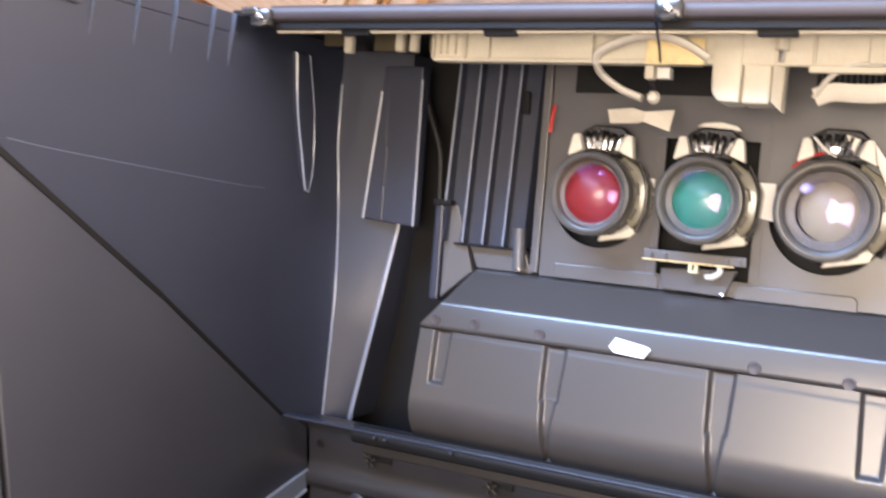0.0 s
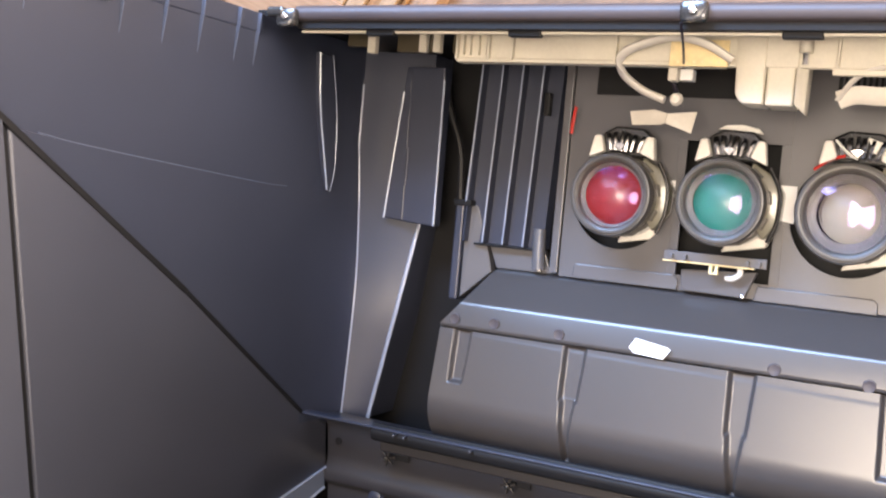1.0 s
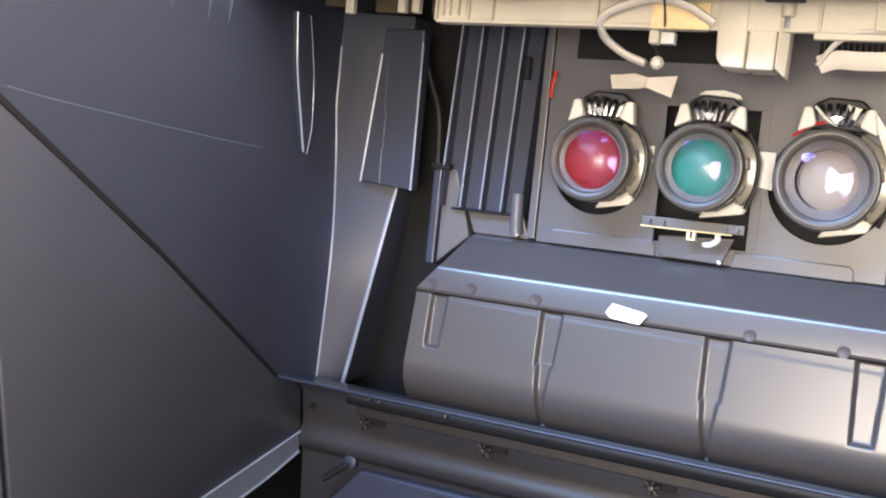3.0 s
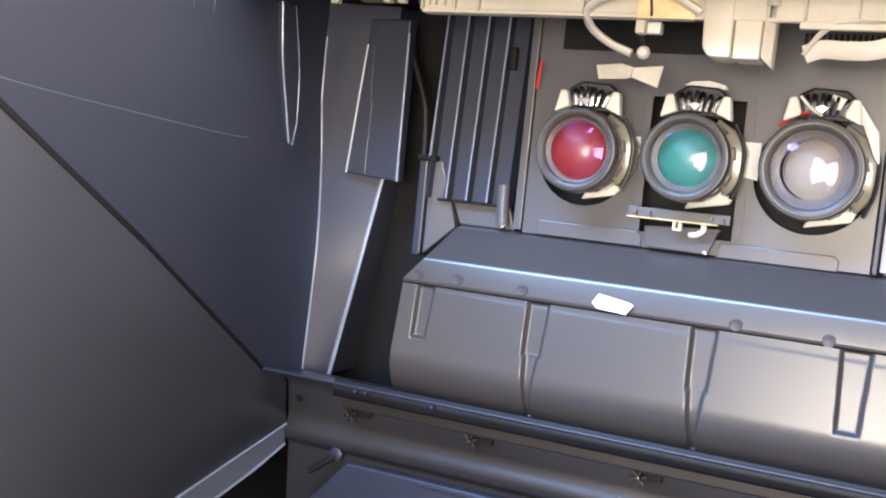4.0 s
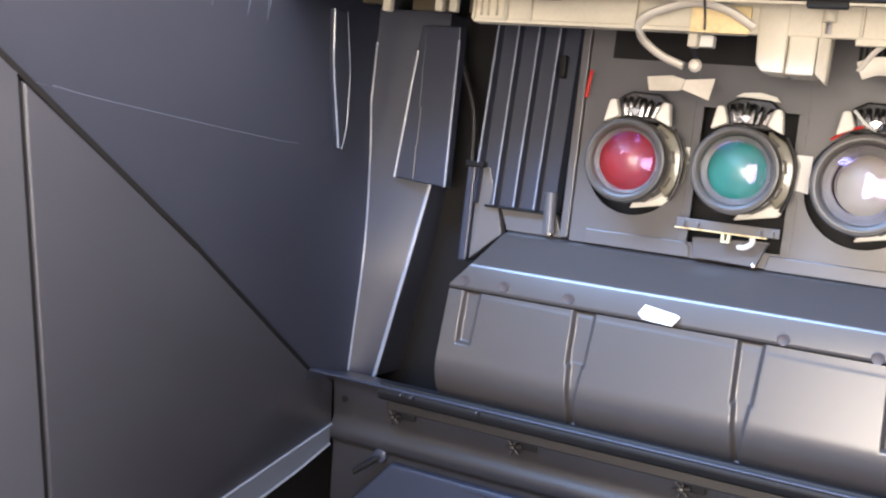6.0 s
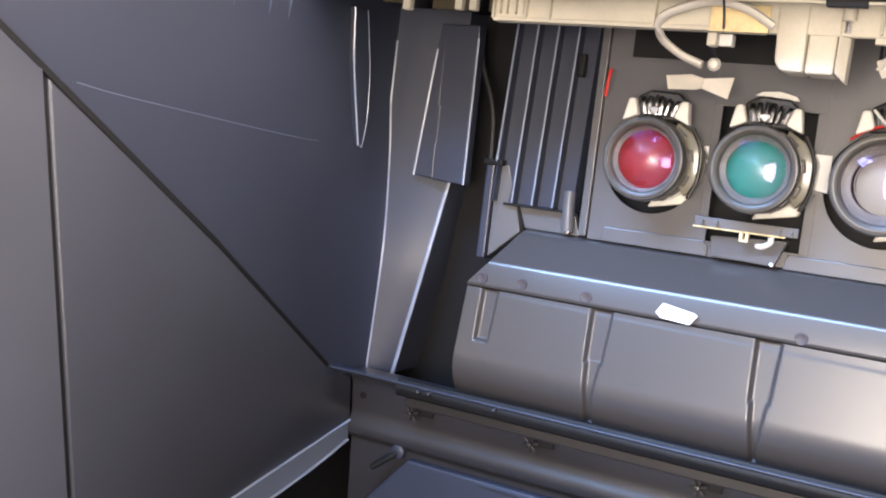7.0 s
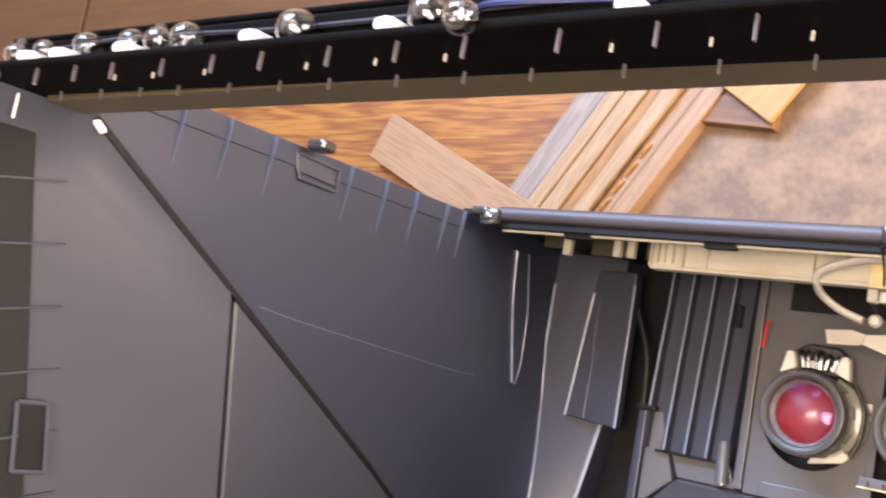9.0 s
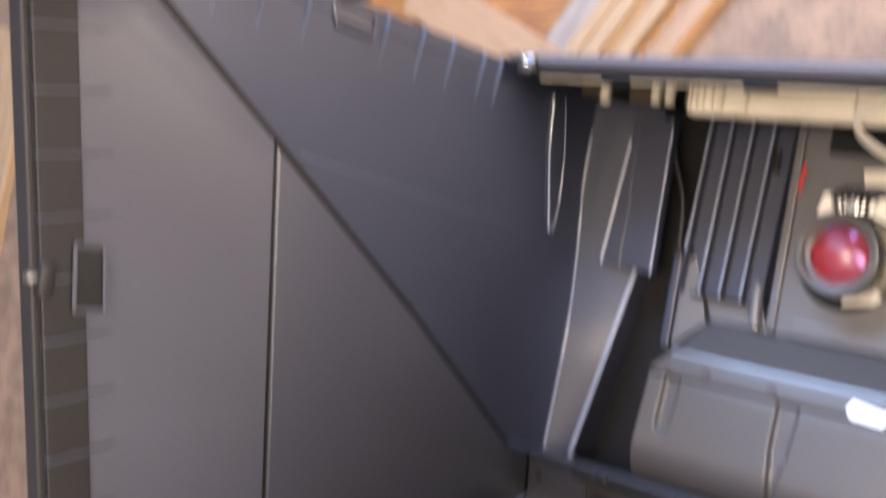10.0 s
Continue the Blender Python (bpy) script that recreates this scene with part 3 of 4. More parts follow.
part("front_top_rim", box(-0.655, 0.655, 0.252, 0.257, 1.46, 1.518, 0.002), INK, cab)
for i in range(17):
    x = -0.555 + 0.0567 * i + (0.006 if i % 3 else 0)
    if x < 0.62:
        part("lip_rib", box(x, x + 0.0014, 0.186, 0.1995, 1.574, 1.577, 0.0003), RAIL, top_panel)
        part("lip_rib", box(x + 0.010, x + 0.0114, 0.191, 0.1995, 1.518, 1.521, 0.0003), RAIL, top_panel)
    if i % 4 != 1:
        part("panel_peg", box(x + 0.018, x + 0.0196, 0.1945, 0.1995, 1.550, 1.552, 0.0004), PEG, top_panel)
part("corner_bracket", prism([(-0.600, 0.195, 1.448), (-0.594, 0.197, 1.444), (-0.594, 0.189, 1.434), (-0.600, 0.186, 1.437)], (0, -0.003, 0), 0.001), WHITE, cab, "small white corner bracket")
part("corner_tag", box(-0.603, -0.601, 0.172, 0.1985, 1.5275, 1.5295, 0.0005), WHITE, cab, "white corner tag")
for z in (1.152, 0.80):
    bm = lathe([(0, 0.008), (0.005, 0.007), (0.007, 0.003), (0.007, -0.004)], 12)
    ob = part("screen_screw", bm, STEEL, cab, smooth=True)
    ob.matrix_world = pose(-0.578, 0.256, z, 90, 0, 0)
    ob = part("screw_clip", box(-0.594, -0.566, 0.246, 0.260, z - 0.014, z + 0.012, 0.004), DARKMETAL, cab)

# the seam rail, the sill beneath it and the hollow behind
part("seam_rail", sheet(rounded([(-0.336, 0.628), (-0.350, 0.634), (-0.362, 0.630), (-0.366, 0.616)], 0.004), -0.472, 0.472, 0.004), DEEP, cab, smooth=True)
part("seam_rail_lip", box(-0.6, 0.6, -0.344, -0.340, 0.612, 0.634, 0.0015), BLACK, cab)
part("seam_rail_groove", box(-0.47, 0.47, -0.384, -0.368, 0.598, 0.606, 0.003), SILL, cab)
sill_prof = rounded([(-0.350, 0.575), (-0.372, 0.556), (-0.432, 0.546), (-0.452, 0.556), (-0.468, 0.552), (-0.474, 0.540), (-0.62, 0.528)], 0.012)
part("sill", sheet(sill_prof, -0.6, 0.6, 0.02), SILL, cab, smooth=True)
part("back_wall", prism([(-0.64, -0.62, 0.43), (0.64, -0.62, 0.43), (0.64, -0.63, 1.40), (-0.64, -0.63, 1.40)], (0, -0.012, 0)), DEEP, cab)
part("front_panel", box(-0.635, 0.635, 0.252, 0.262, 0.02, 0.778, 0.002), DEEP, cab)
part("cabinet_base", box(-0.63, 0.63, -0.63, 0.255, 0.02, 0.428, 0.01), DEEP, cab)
part("rear_cover", prism([(-0.478, -0.484, 0.558), (0.5, -0.484, 0.558), (0.5, -0.61, 0.565), (-0.585, -0.61, 0.565)], (0, 0, -0.016), 0.004), BLACK, cab)
part("cover_groove", box(-0.35, 0.45, -0.492, -0.488, 0.556, 0.562, 0.001), BLACK, cab)
part("peg", sweep([(-0.500, -0.478, 0.548), (-0.515, -0.490, 0.556), (-0.540, -0.510, 0.566)], 0.005, 8), DEEP, cab, smooth=True)
part("peg_boss", lathe([(0.013, -0.006), (0.012, 0.002), (0.008, 0.004), (0, 0.004)], 20, (-0.503, -0.478, 0.549)), BLACK, cab, smooth=True)
# the sill is not pierced; a near-black disc paints the dark of a hole
part("hole_shade_disc", lathe([(0, 0.001), (0.006, 0.001), (0.006, -0.004)], 16, (-0.578, -0.398, 0.5525)), DEEP, cab)


def star_screw(x, y, z, r=0.013):
    t = thing("wing_screw", "small dark wing screw under the seam rail", "screw", "wing screws under the rail")
    t.location = (x, y, z)
    part("shank", lathe([(0, 0.012), (0.004, 0.011), (0.005, 0.006), (0.005, -0.016)], 10), DARKMETAL, t, smooth=True)
    for k in range(3):
        a = math.pi / 3 * k + 0.3
        ob = part("wing", box(-r, r, -0.002, 0.002, 0.0, 0.006, 0.001), SHADE, t)
        ob.rotation_euler = (0, 0, a)
    part("foot_plate", box(-0.004, 0.030, -0.005, 0.010, -0.016, -0.012, 0.001), DEEP, t)
    return t


for x in (-0.470, -0.262, -0.008, 0.225, 0.44):
    star_screw(x, -0.401, 0.574)
for x in (-0.428, -0.410, -0.300):
    pin = part("rail_pin", lathe([(0, 0.012), (0.002, 0.011), (0.0025, 0)], 8, (x, -0.346, 0.632)), SHELL, cab)

# ---------------------------------------------------------------- screen rail and cream chassis frame
rail = thing("screen_rail", "dark satin rail along the foot of the screen opening", "rail")
rp = rounded([(0.265, 0.788), (0.262, 0.797), (0.253, 0.800), (0.244, 0.796), (0.242, 0.786)], 0.005)
rbody = part("rail_body", sheet(rp, -0.555, 0.56, 0.012), RAIL, rail, smooth=True)
part("rail_skirt", box(-0.555, 0.56, 0.233, 0.2435, 0.774, 0.789, 0.001), DEEP, rail)
part("rail_trim", box(-0.555, 0.56, 0.2295, 0.2325, 0.771, 0.778, 0.0005), CREAM, rail, "thin cream trim line")
for x in (-0.425, -0.214, 0.12, 0.34):
    part("rail_tab", box(x - 0.022, x + 0.022, 0.2255, 0.236, 0.770, 0.782, 0.002), DEEP, rail)
for x, y in ((-0.563, 0.246), (0.003, 0.252)):
    c = thing("cable_clip", "black cable clip with a bright screw on the rail", "clip", "clips on the rail")
    c.location = (x, y, 0.80)
    part("clip_body", box(-0.016, 0.016, -0.012, 0.012, -0.006, 0.010, 0.005), DARKMETAL, c, smooth=True)
    part("clip_screw", lathe([(0, 0.014), (0.004, 0.013), (0.006, 0.009), (0.006, 0.0)], 12), STEEL, c, smooth=True)
    part("clip_loop", sweep([(-0.012, -0.010, 0.004), (-0.004, -0.012, 0.014), (0.010, -0.008, 0.010), (0.014, 0.006, 0.004)], 0.003, 6), DARKMETAL, c, smooth=True)
tagged(part("thin_wire", sweep([(-0.012, 0.240, 0.80), (-0.014, 0.222, 0.775), (-0.022, 0.212, 0.735), (-0.030, 0.205, 0.70)], 0.0016, 6), VIOLET), "thin violet wire hanging from the rail clip", "wire")

frm = thing("chassis_frame", "aged cream plastic chassis frame under the screen rail", "frame")
part("frame_strip", box(-0.345, 0.60, 0.205, 0.262, 0.690, 0.702, 0.002), CREAM, frm)
part("frame_lip", box(-0.345, 0.02, 0.2045, 0.210, 0.684, 0.706, 0.0015), CREAM, frm)
for x, w in ((-0.345, 0.003), (-0.297, 0.003), (-0.262, 0.003), (-0.118, 0.003), (0.15, 0.003), (0.21, 0.05), (0.36, 0.005), (0.46, 0.05)):
    part("frame_rib", box(x, x + w, 0.207, 0.258, 0.702, 0.711, 0.0012), CREAM, frm)
for x in (-0.335, -0.325, -0.312, -0.300):
    part("frame_fin", box(x, x + 0.002, 0.214, 0.250, 0.702, 0.710), CREAM, frm)
for x, y, w, z in ((-0.56, 0.232, 0.05, 0.64), (-0.515, 0.220, 0.014, 0.655), (-0.47, 0.224, 0.06, 0.645), (-0.425, 0.222, 0.012, 0.66), (-0.402, 0.222, 0.012, 0.66), (-0.375, 0.222, 0.028, 0.65)):
    part("frame_foot", box(x, x + w, y, 0.262, z, z + 0.012, 0.002), OLIVE if w > 0.02 else CREAM, frm)
# hanging cover with its seam, side fin and screw boss
hc = part("hanging_cover", prism([(0.032, 0.262, 0.705), (0.036, 0.172, 0.705), (0.044, 0.161, 0.705), (0.070, 0.160, 0.705), (0.070, 0.262, 0.705)], (0, 0, -0.055), 0.004), CREAM, frm, smooth=True)
part("hanging_cover_half", prism([(0.0715, 0.262, 0.700), (0.0715, 0.160, 0.700), (0.104, 0.160, 0.700), (0.104, 0.262, 0.700)], (0, 0, -0.05), 0.003), CREAM, frm)
part("cover_fin", prism([(0.106, 0.250, 0.705), (0.106, 0.162, 0.705), (0.117, 0.152, 0.69), (0.119, 0.250, 0.69)], (0, 0, -0.03), 0.002), CREAM, frm)
part("screw_boss", sweep([(0.115, 0.262, 0.708), (0.115, 0.222, 0.708)], 0.008, 12), CREAM, frm, smooth=True)
part("boss_screw", sweep([(0.115, 0.222, 0.708), (0.115, 0.208, 0.708)], 0.004, 8), STEEL, frm)
part("strut", box(-0.052, -0.040, 0.188, 0.255, 0.672, 0.690, 0.002), CREAM, frm)
part("right_ledge", box(0.145, 0.60, 0.198, 0.206, 0.690, 0.700, 0.001), CREAM, frm)
brd = thing("connector_board", "small yellowish circuit board with a white plug", "circuit board")
pb = part("board", box(-0.046, 0.026, 0.2035, 0.236, 0.7065, 0.7105, 0.0008), BOARD, brd)
part("plug", box(-0.044, -0.024, 0.191, 0.206, 0.655, 0.672, 0.002), WHITE, brd, "white plug")
for i in range(4):
    part("plug_slot", box(-0.0415 + i * 0.0042, -0.0395 + i * 0.0042, 0.1905, 0.1915, 0.660, 0.668), DEEP, brd)
for i in range(6):
    part("solder_row", box(-0.036 + i * 0.010, -0.033 + i * 0.010, 0.207, 0.210, 0.7105, 0.7120), BOARDLIGHT, pb)

# cables, knot and tape
rib1 = part("ribbon_cable", sweep([(0.034, 0.210, 0.722), (0.002, 0.228, 0.730), (-0.034, 0.235, 0.734), (-0.068, 0.229, 0.732), (-0.104, 0.216, 0.716), (-0.114, 0.198, 0.680), (-0.094, 0.180, 0.655), (-0.064, 0.168, 0.650)], 0.0095, 10, 0.5, (0.3, 0.2, 1)), RIBBON, smooth=True)
tagged(rib1, "flat off-white ribbon cable bent in a loop", "cable", "ribbon cables")
rib2 = part("ribbon_cable", sweep([(0.150, 0.174, 0.66), (0.170, 0.180, 0.665), (0.200, 0.178, 0.675), (0.235, 0.180, 0.685), (0.28, 0.200, 0.69)], 0.011, 8, 0.25, (0.1, 1, 0.4)), RIBBON, smooth=True)
tagged(rib2, "flat off-white ribbon cable ending under the frame", "cable", "ribbon cables")
rib3 = part("ribbon_cable", sweep([(0.150, 0.174, 0.665), (0.168, 0.195, 0.685), (0.190, 0.206, 0.70), (0.225, 0.208, 0.705), (0.28, 0.214, 0.705)], 0.005, 8, 0.4, (0, 0.4, 1)), RIBBON, smooth=True)
tagged(rib3, "narrow off-white ribbon cable in a bow", "cable", "ribbon cables")
kn = part("tape_knot", lathe([(0, 0.010), (0.006, 0.008), (0.009, 0.001), (0.007, -0.006), (0, -0.009)], 9, (-0.047, 0.169, 0.655)), RIBBON)
tagged(kn, "crumpled pale knot of tape on the cable end", "tape")
tp = thing("tape_bow", "yellowed strip of tape pinched into a bow", "tape")
part("tape_half", prism([(-0.122, 0.156, 0.606), (-0.118, 0.138, 0.604), (-0.078, 0.139, 0.612), (-0.070, 0.141, 0.616), (-0.067, 0.154, 0.616), (-0.086, 0.159, 0.612)], (0, 0, 0.001)), TAPE, tp)
part("tape_half", prism([(-0.0695, 0.141, 0.616), (-0.036, 0.130, 0.606), (-0.031, 0.159, 0.604), (-0.0665, 0.154, 0.616)], (0, 0, 0.001)), TAPE, tp)
tagged(part("red_wire", sweep([(-0.232, 0.168, 0.520), (-0.234, 0.150, 0.522), (-0.237, 0.128, 0.518)], 0.0028, 6), RED), "short red wire beside the lens plate", "wire")
tagged(part("black_wires", sweep([(-0.047, 0.176, 0.655), (-0.052, 0.196, 0.665), (-0.046, 0.218, 0.682)], 0.003, 6), VIOLET), "dark twisted wires above the tape knot", "wire")

# ---------------------------------------------------------------- light baffle
baffle = thing("light_baffle", "satin black moulded light baffle cover with sunken channels", "cover")


def face_z(y):
    return 0.598 - 0.19 * (y + 0.322)


def curve_z(y):
    return face_z(y) - 8.0 * max(0.0, -0.282 - y) ** 2 - 0.008


prof = [(-0.362, 0.545), (-0.352, 0.565)] + [(-0.345 + 0.007 * i, curve_z(-0.345 + 0.007 * i) - 0.004) for i in range(24)] + rounded([(-0.180, face_z(-0.180) - 0.002), (-0.176, 0.5705), (-0.141, 0.562), (-0.093, 0.501), (-0.086, 0.470)], 0.005)


def end_x(y):
    """The cover narrows towards the lens plate."""
    return 0.402 if y < -0.176 else 0.402 - 0.029 * (y + 0.176) / 0.035 if y < -0.141 else 0.373 - 0.021 * (y + 0.141) / 0.048 if y < -0.093 else 0.352


bm = bmesh.new()
cols = [[bm.verts.new((sx * end_x(y), y, z - dz)) for y, z in prof] for sx in (-1, 1) for dz in (0, 0.02)]
for i in range(len(prof) - 1):
    for p, r in ((0, 2), (3, 1), (1, 0), (2, 3)):
        bm.faces.new((cols[p][i], cols[p][i + 1], cols[r][i + 1], cols[r][i]))
cover = part("cover", bm, BAFFLE, baffle, smooth=True)
part("cover_end", prism([(-end_x(y) + 0.002, y, z - 0.003) for y, z in prof] + [(-0.352, -0.086, 0.44), (-0.402, -0.352, 0.44)], (0.006, 0, 0)), BAFFLE, baffle)
R0, R1, R2, R3 = -0.361, -0.180, 0.057, 0.248


TOP, LOW, FOOT = -0.188, -0.264, -0.343


def field_height(x, y):
    """Raised fields between the top band, the channels and the pockets, with soft edges."""
    d = min(TOP - 0.012 * (x + 0.4) / 0.8 + 0.003 - y, 0.399 - abs(x) + 0.003)
    g = 1.0
    for cx, wide, low, narrow in ((R0, 0.0105, -0.258, 0.0), (R1, 0.0130, -0.258, 0.0075), (R2, 0.0135, LOW, 0.0080), (R3, 0.0140, -0.284, 0.0)):
        top_w = wide * (0.85 + 0.25 * (y - low) / 0.08)
        ax = abs(x - cx)
        g = min(g, max(ax - top_w, low - y, y - TOP - 0.004))
        if narrow:
            g = min(g, max(ax - narrow * max(0.25, (y - FOOT + 0.012) / (low - FOOT)), y - low))
    t = max(0.0, min(1.0, (d + 0.001) / 0.0040))
    u = max(0.0, min(1.0, (g + 0.001) / 0.0050))
    return 0.0004 * t * t * (3 - 2 * t) + 0.0092 * u * u * (3 - 2 * u) - 0.0064


bm = bmesh.new()
nx, ny = 444, 92
verts = [[bm.verts.new((-0.4005 + 0.801 * i / nx, y, curve_z(y) + 0.008 + field_height(-0.4005 + 0.801 * i / nx, y) - 0.0025)) for i in range(nx + 1)] for y in (-0.352 + 0.170 * k / ny for k in range(ny + 1))]
for r0, r1 in zip(verts, verts[1:]):
    for i in range(nx):
        bm.faces.new((r0[i], r0[i + 1], r1[i + 1], r1[i]))
moulded = part("moulded_face", bm, BAFFLE, baffle)
moulded.data.polygons.foreach_set("use_smooth", [True] * len(moulded.data.polygons))
for x, y in ((-0.312, -0.172), (-0.208, -0.174), (0.096, -0.178), (0.213, -0.181), (-0.378, -0.173), (0.30, -0.180)):
    part("button", lathe([(0, 0.0001), (0.006, 0.0002), (0.0074, 0.0007), (0.0083, 0.0004), (0.009, -0.001)], 24, (x, y + 0.006, 0.5702)), RAIL, cover, smooth=True)
st = part("sticker", prism([(-0.028, -0.004, 0), (-0.020, -0.011, 0), (0.022, -0.014, 0), (0.031, 0.000, 0), (0.026, 0.003, 0), (-0.020, 0.010, 0)], (0, 0, 0.0012)), PAPER)
st.matrix_world = pose(-0.073, -0.166, 0.5735, -12, 0, 0)
tagged(st, "blank white paper sticker on the black baffle", "sticker")

# ---------------------------------------------------------------- lens plate and lenses
plate = thing("lens_plate", "dark grey plastic plate with three lens openings", "plate")
for x0, x1, cx, cy, r in ((-0.247, -0.080, -0.160, 0.034, 0.072), (0.077, 0.247, 0.162, 0.034, 0.0790)):
    part("plate_section", holed(x0, x1, -0.088, 0.24, cx, cy, r, 0.486, 0.490), PLATE, plate)
# the middle opening is square
part("plate_section", box(-0.0798, 0.0768, 0.130, 0.24, 0.486, 0.490), PLATE, plate)
part("plate_section", box(-0.0798, 0.0768, -0.088, -0.066, 0.486, 0.490), PLATE, plate)
for x0, x1 in ((-0.0798, -0.068), (0.064, 0.0768)):
    part("plate_section", box(x0, x1, -0.0658, 0.1298, 0.486, 0.490), PLATE, plate)
part("plate_edge", box(-0.262, -0.249, -0.085, 0.24, 0.47, 0.494, 0.002), PLATE, plate)
part("plate_edge", box(0.249, 0.257, -0.088, 0.24, 0.47, 0.500, 0.002), BLACK, plate)
part("side_plate", box(0.259, 0.40, -0.084, 0.24, 0.488, 0.492, 0.001), SIDEPLATE, plate)
for x0, x1, y0, y1 in ((-0.225, -0.062, -0.088, -0.066), (0.046, 0.208, -0.090, -0.069)):
    part("plate_tab", prism([(x0, y0, 0.4905), (x1, y0, 0.4905), (x1, y1 - 0.006, 0.4905), (x1 - 0.006, y1, 0.4905), (x0 + 0.004, y1, 0.4905)], (0, 0, 0.004), 0.0015), PLATE, plate)
# near-black sheet on top of the plate paints the shade at the slot
part("slot_shade_sheet", box(-0.212, 0.020, 0.191, 0.236, 0.4905, 0.493, 0.001), DEEP, plate)
# vent slats between plate and frame
for i in range(16):
    part("vent_slat", box(0.13 + 0.0075 * i, 0.1335 + 0.0075 * i, 0.196, 0.225, 0.492, 0.500), DEEP, plate)


def lens(x, y, r, tint, label, extra, ex=0.0, size=1.0):
    t = thing("projection_lens", label, "lens", "three projection lenses")
    t.location = (x, y, 0.57)
    k = r / 0.06
    q = k * size
    part("front_ring", lathe([(0.0475 * k, -0.010), (0.0490 * k, -0.004), (0.0500 * k, -0.0035), (0.0505 * k, -0.0005), (0.0518 * k, 0.0), (0.0524 * k, 0.0022), (0.0550 * k, 0.0024), (0.0556 * k, 0.0004), (0.0580 * k, 0.0), (r, -0.004), (r, -0.012), (0.0575 * k, -0.014)], 64), RING, t, smooth=True)
    part("inner_cone", lathe([(0.0475 * k, -0.009), (0.0460 * k, -0.011), (0.0458 * k, -0.0145), (0.0440 * k, -0.0150), (0.0438 * k, -0.020), (0.0420 * q, -0.0205), (0.0418 * q, -0.0255), (0.0395 * q, -0.026), (0.0385 * q, -0.033)], 64), BARREL, t, smooth=True)
    barrel = part("barrel", lathe([(0.0575 * k, -0.014), (0.0585 * k, -0.020), (0.0585 * k, -0.032), (0.0560 * k, -0.034), (0.0560 * k, -0.055), (0.0600 * k, -0.058), (0.0600 * k, -0.135)], 56), BARREL, t, smooth=True)
    # coloured element deep in the barrel, under a clear front element
    part("coloured_element", lathe([(0.039 * q, -0.0335), (0.034 * q, -0.0295), (0.026 * q, -0.0255), (0.014 * q, -0.0225), (0, -0.0215)], 56, (ex, 0, 0)), tint, t, smooth=True)
    g = part("front_glass", lathe([(0.0470 * k, -0.0095), (0.040 * k, -0.005), (0.030 * k, -0.0015), (0.016 * k, 0.0008), (0, 0.0016), (0, -0.0010), (0.016 * k, -0.0018), (0.030 * k, -0.004), (0.040 * k, -0.0075), (0.0470 * k, -0.0115)], 48), LENSGLASS, t, "clear glass")
    g.visible_shadow = False
    # grips round the barrel
    for i in range(10):
        a = 2 * math.pi * i / 10 + 0.2
        ob = part("barrel_grip", box(0.0575 * k, 0.0615 * k, -0.009, 0.009, -0.052, -0.036, 0.0015), BARREL, barrel)
        ob.rotation_euler = (0, 0, a)
    # hinged mount behind the lens: cream lugs, black yoke, bright thumb screws
    my = 0.0775 * k
    yoke = part("yoke", prism([(-0.033, my - 0.018, -0.055), (0.041, my - 0.020, -0.055), (0.041, my + 0.012, -0.06), (0.030, my + 0.022, -0.06), (-0.012, my + 0.024, -0.06), (-0.030, my + 0.014, -0.06)], (0, 0, 0.02), 0.003), DARKMETAL, t)
    for sx in (-1, 1):
        part("cream_lug", prism([(sx * 0.049 + 0.004, my - 0.024, -0.040), (sx * 0.026 + 0.004, my - 0.014, -0.040), (sx * 0.034 + 0.004, my + 0.010, -0.045), (sx * 0.044 + 0.004, my + 0.009, -0.045)], (0, 0, 0.018), 0.003), LUG, t, "cream lug")
    for sx in (-0.016, -0.008, 0.001, 0.008, 0.017, 0.028):
        lean = 0.2 * sx
        part("thumb_screw", sweep([(sx * 0.9, my - 0.012, -0.030), (sx + lean * 0.5, my + 0.002, -0.030), (sx + lean, my + 0.016 - 0.3 * abs(sx), -0.034)], 0.0030 if round(sx * 1000) % 2 else 0.0040, 8), STEEL if round(sx * 1000) % 3 else DARKMETAL, yoke, smooth=True)
    part("wing_nut", prism([(-0.008, my - 0.004, -0.020), (0.003, my - 0.014, -0.020), (0.013, my - 0.003, -0.020), (0.003, my + 0.000, -0.020)], (0, 0, 0.005), 0.0015), STEEL, t)
    # clamp band and shoulder on the lens body
    part("shoulder", prism([(0.030 * k, 0.060 * k, -0.080), (0.062 * k, 0.040 * k, -0.080), (0.074 * k, 0.018 * k, -0.080), (0.072 * k, -0.022 * k, -0.080), (0.052 * k, -0.048 * k, -0.080), (0.02, 0, -0.080)], (0, 0, 0.032), 0.004), SHOULDER, t, smooth=True)
    part("clamp", sweep([(0.060 * k, -0.050 * k, -0.045), (0.070 * k, -0.020 * k, -0.045), (0.070 * k, 0.020 * k, -0.045), (0.055 * k, 0.052 * k, -0.045)], 0.003, 8), DARKMETAL, t, smooth=True)
    part("foot_block", prism([(-0.01, -0.070 * k, -0.10), (0.052, -0.058 * k, -0.10), (0.06, -0.040 * k, -0.10), (0.0, -0.05 * k, -0.10)], (0, 0, 0.015), 0.003), LUG, t)
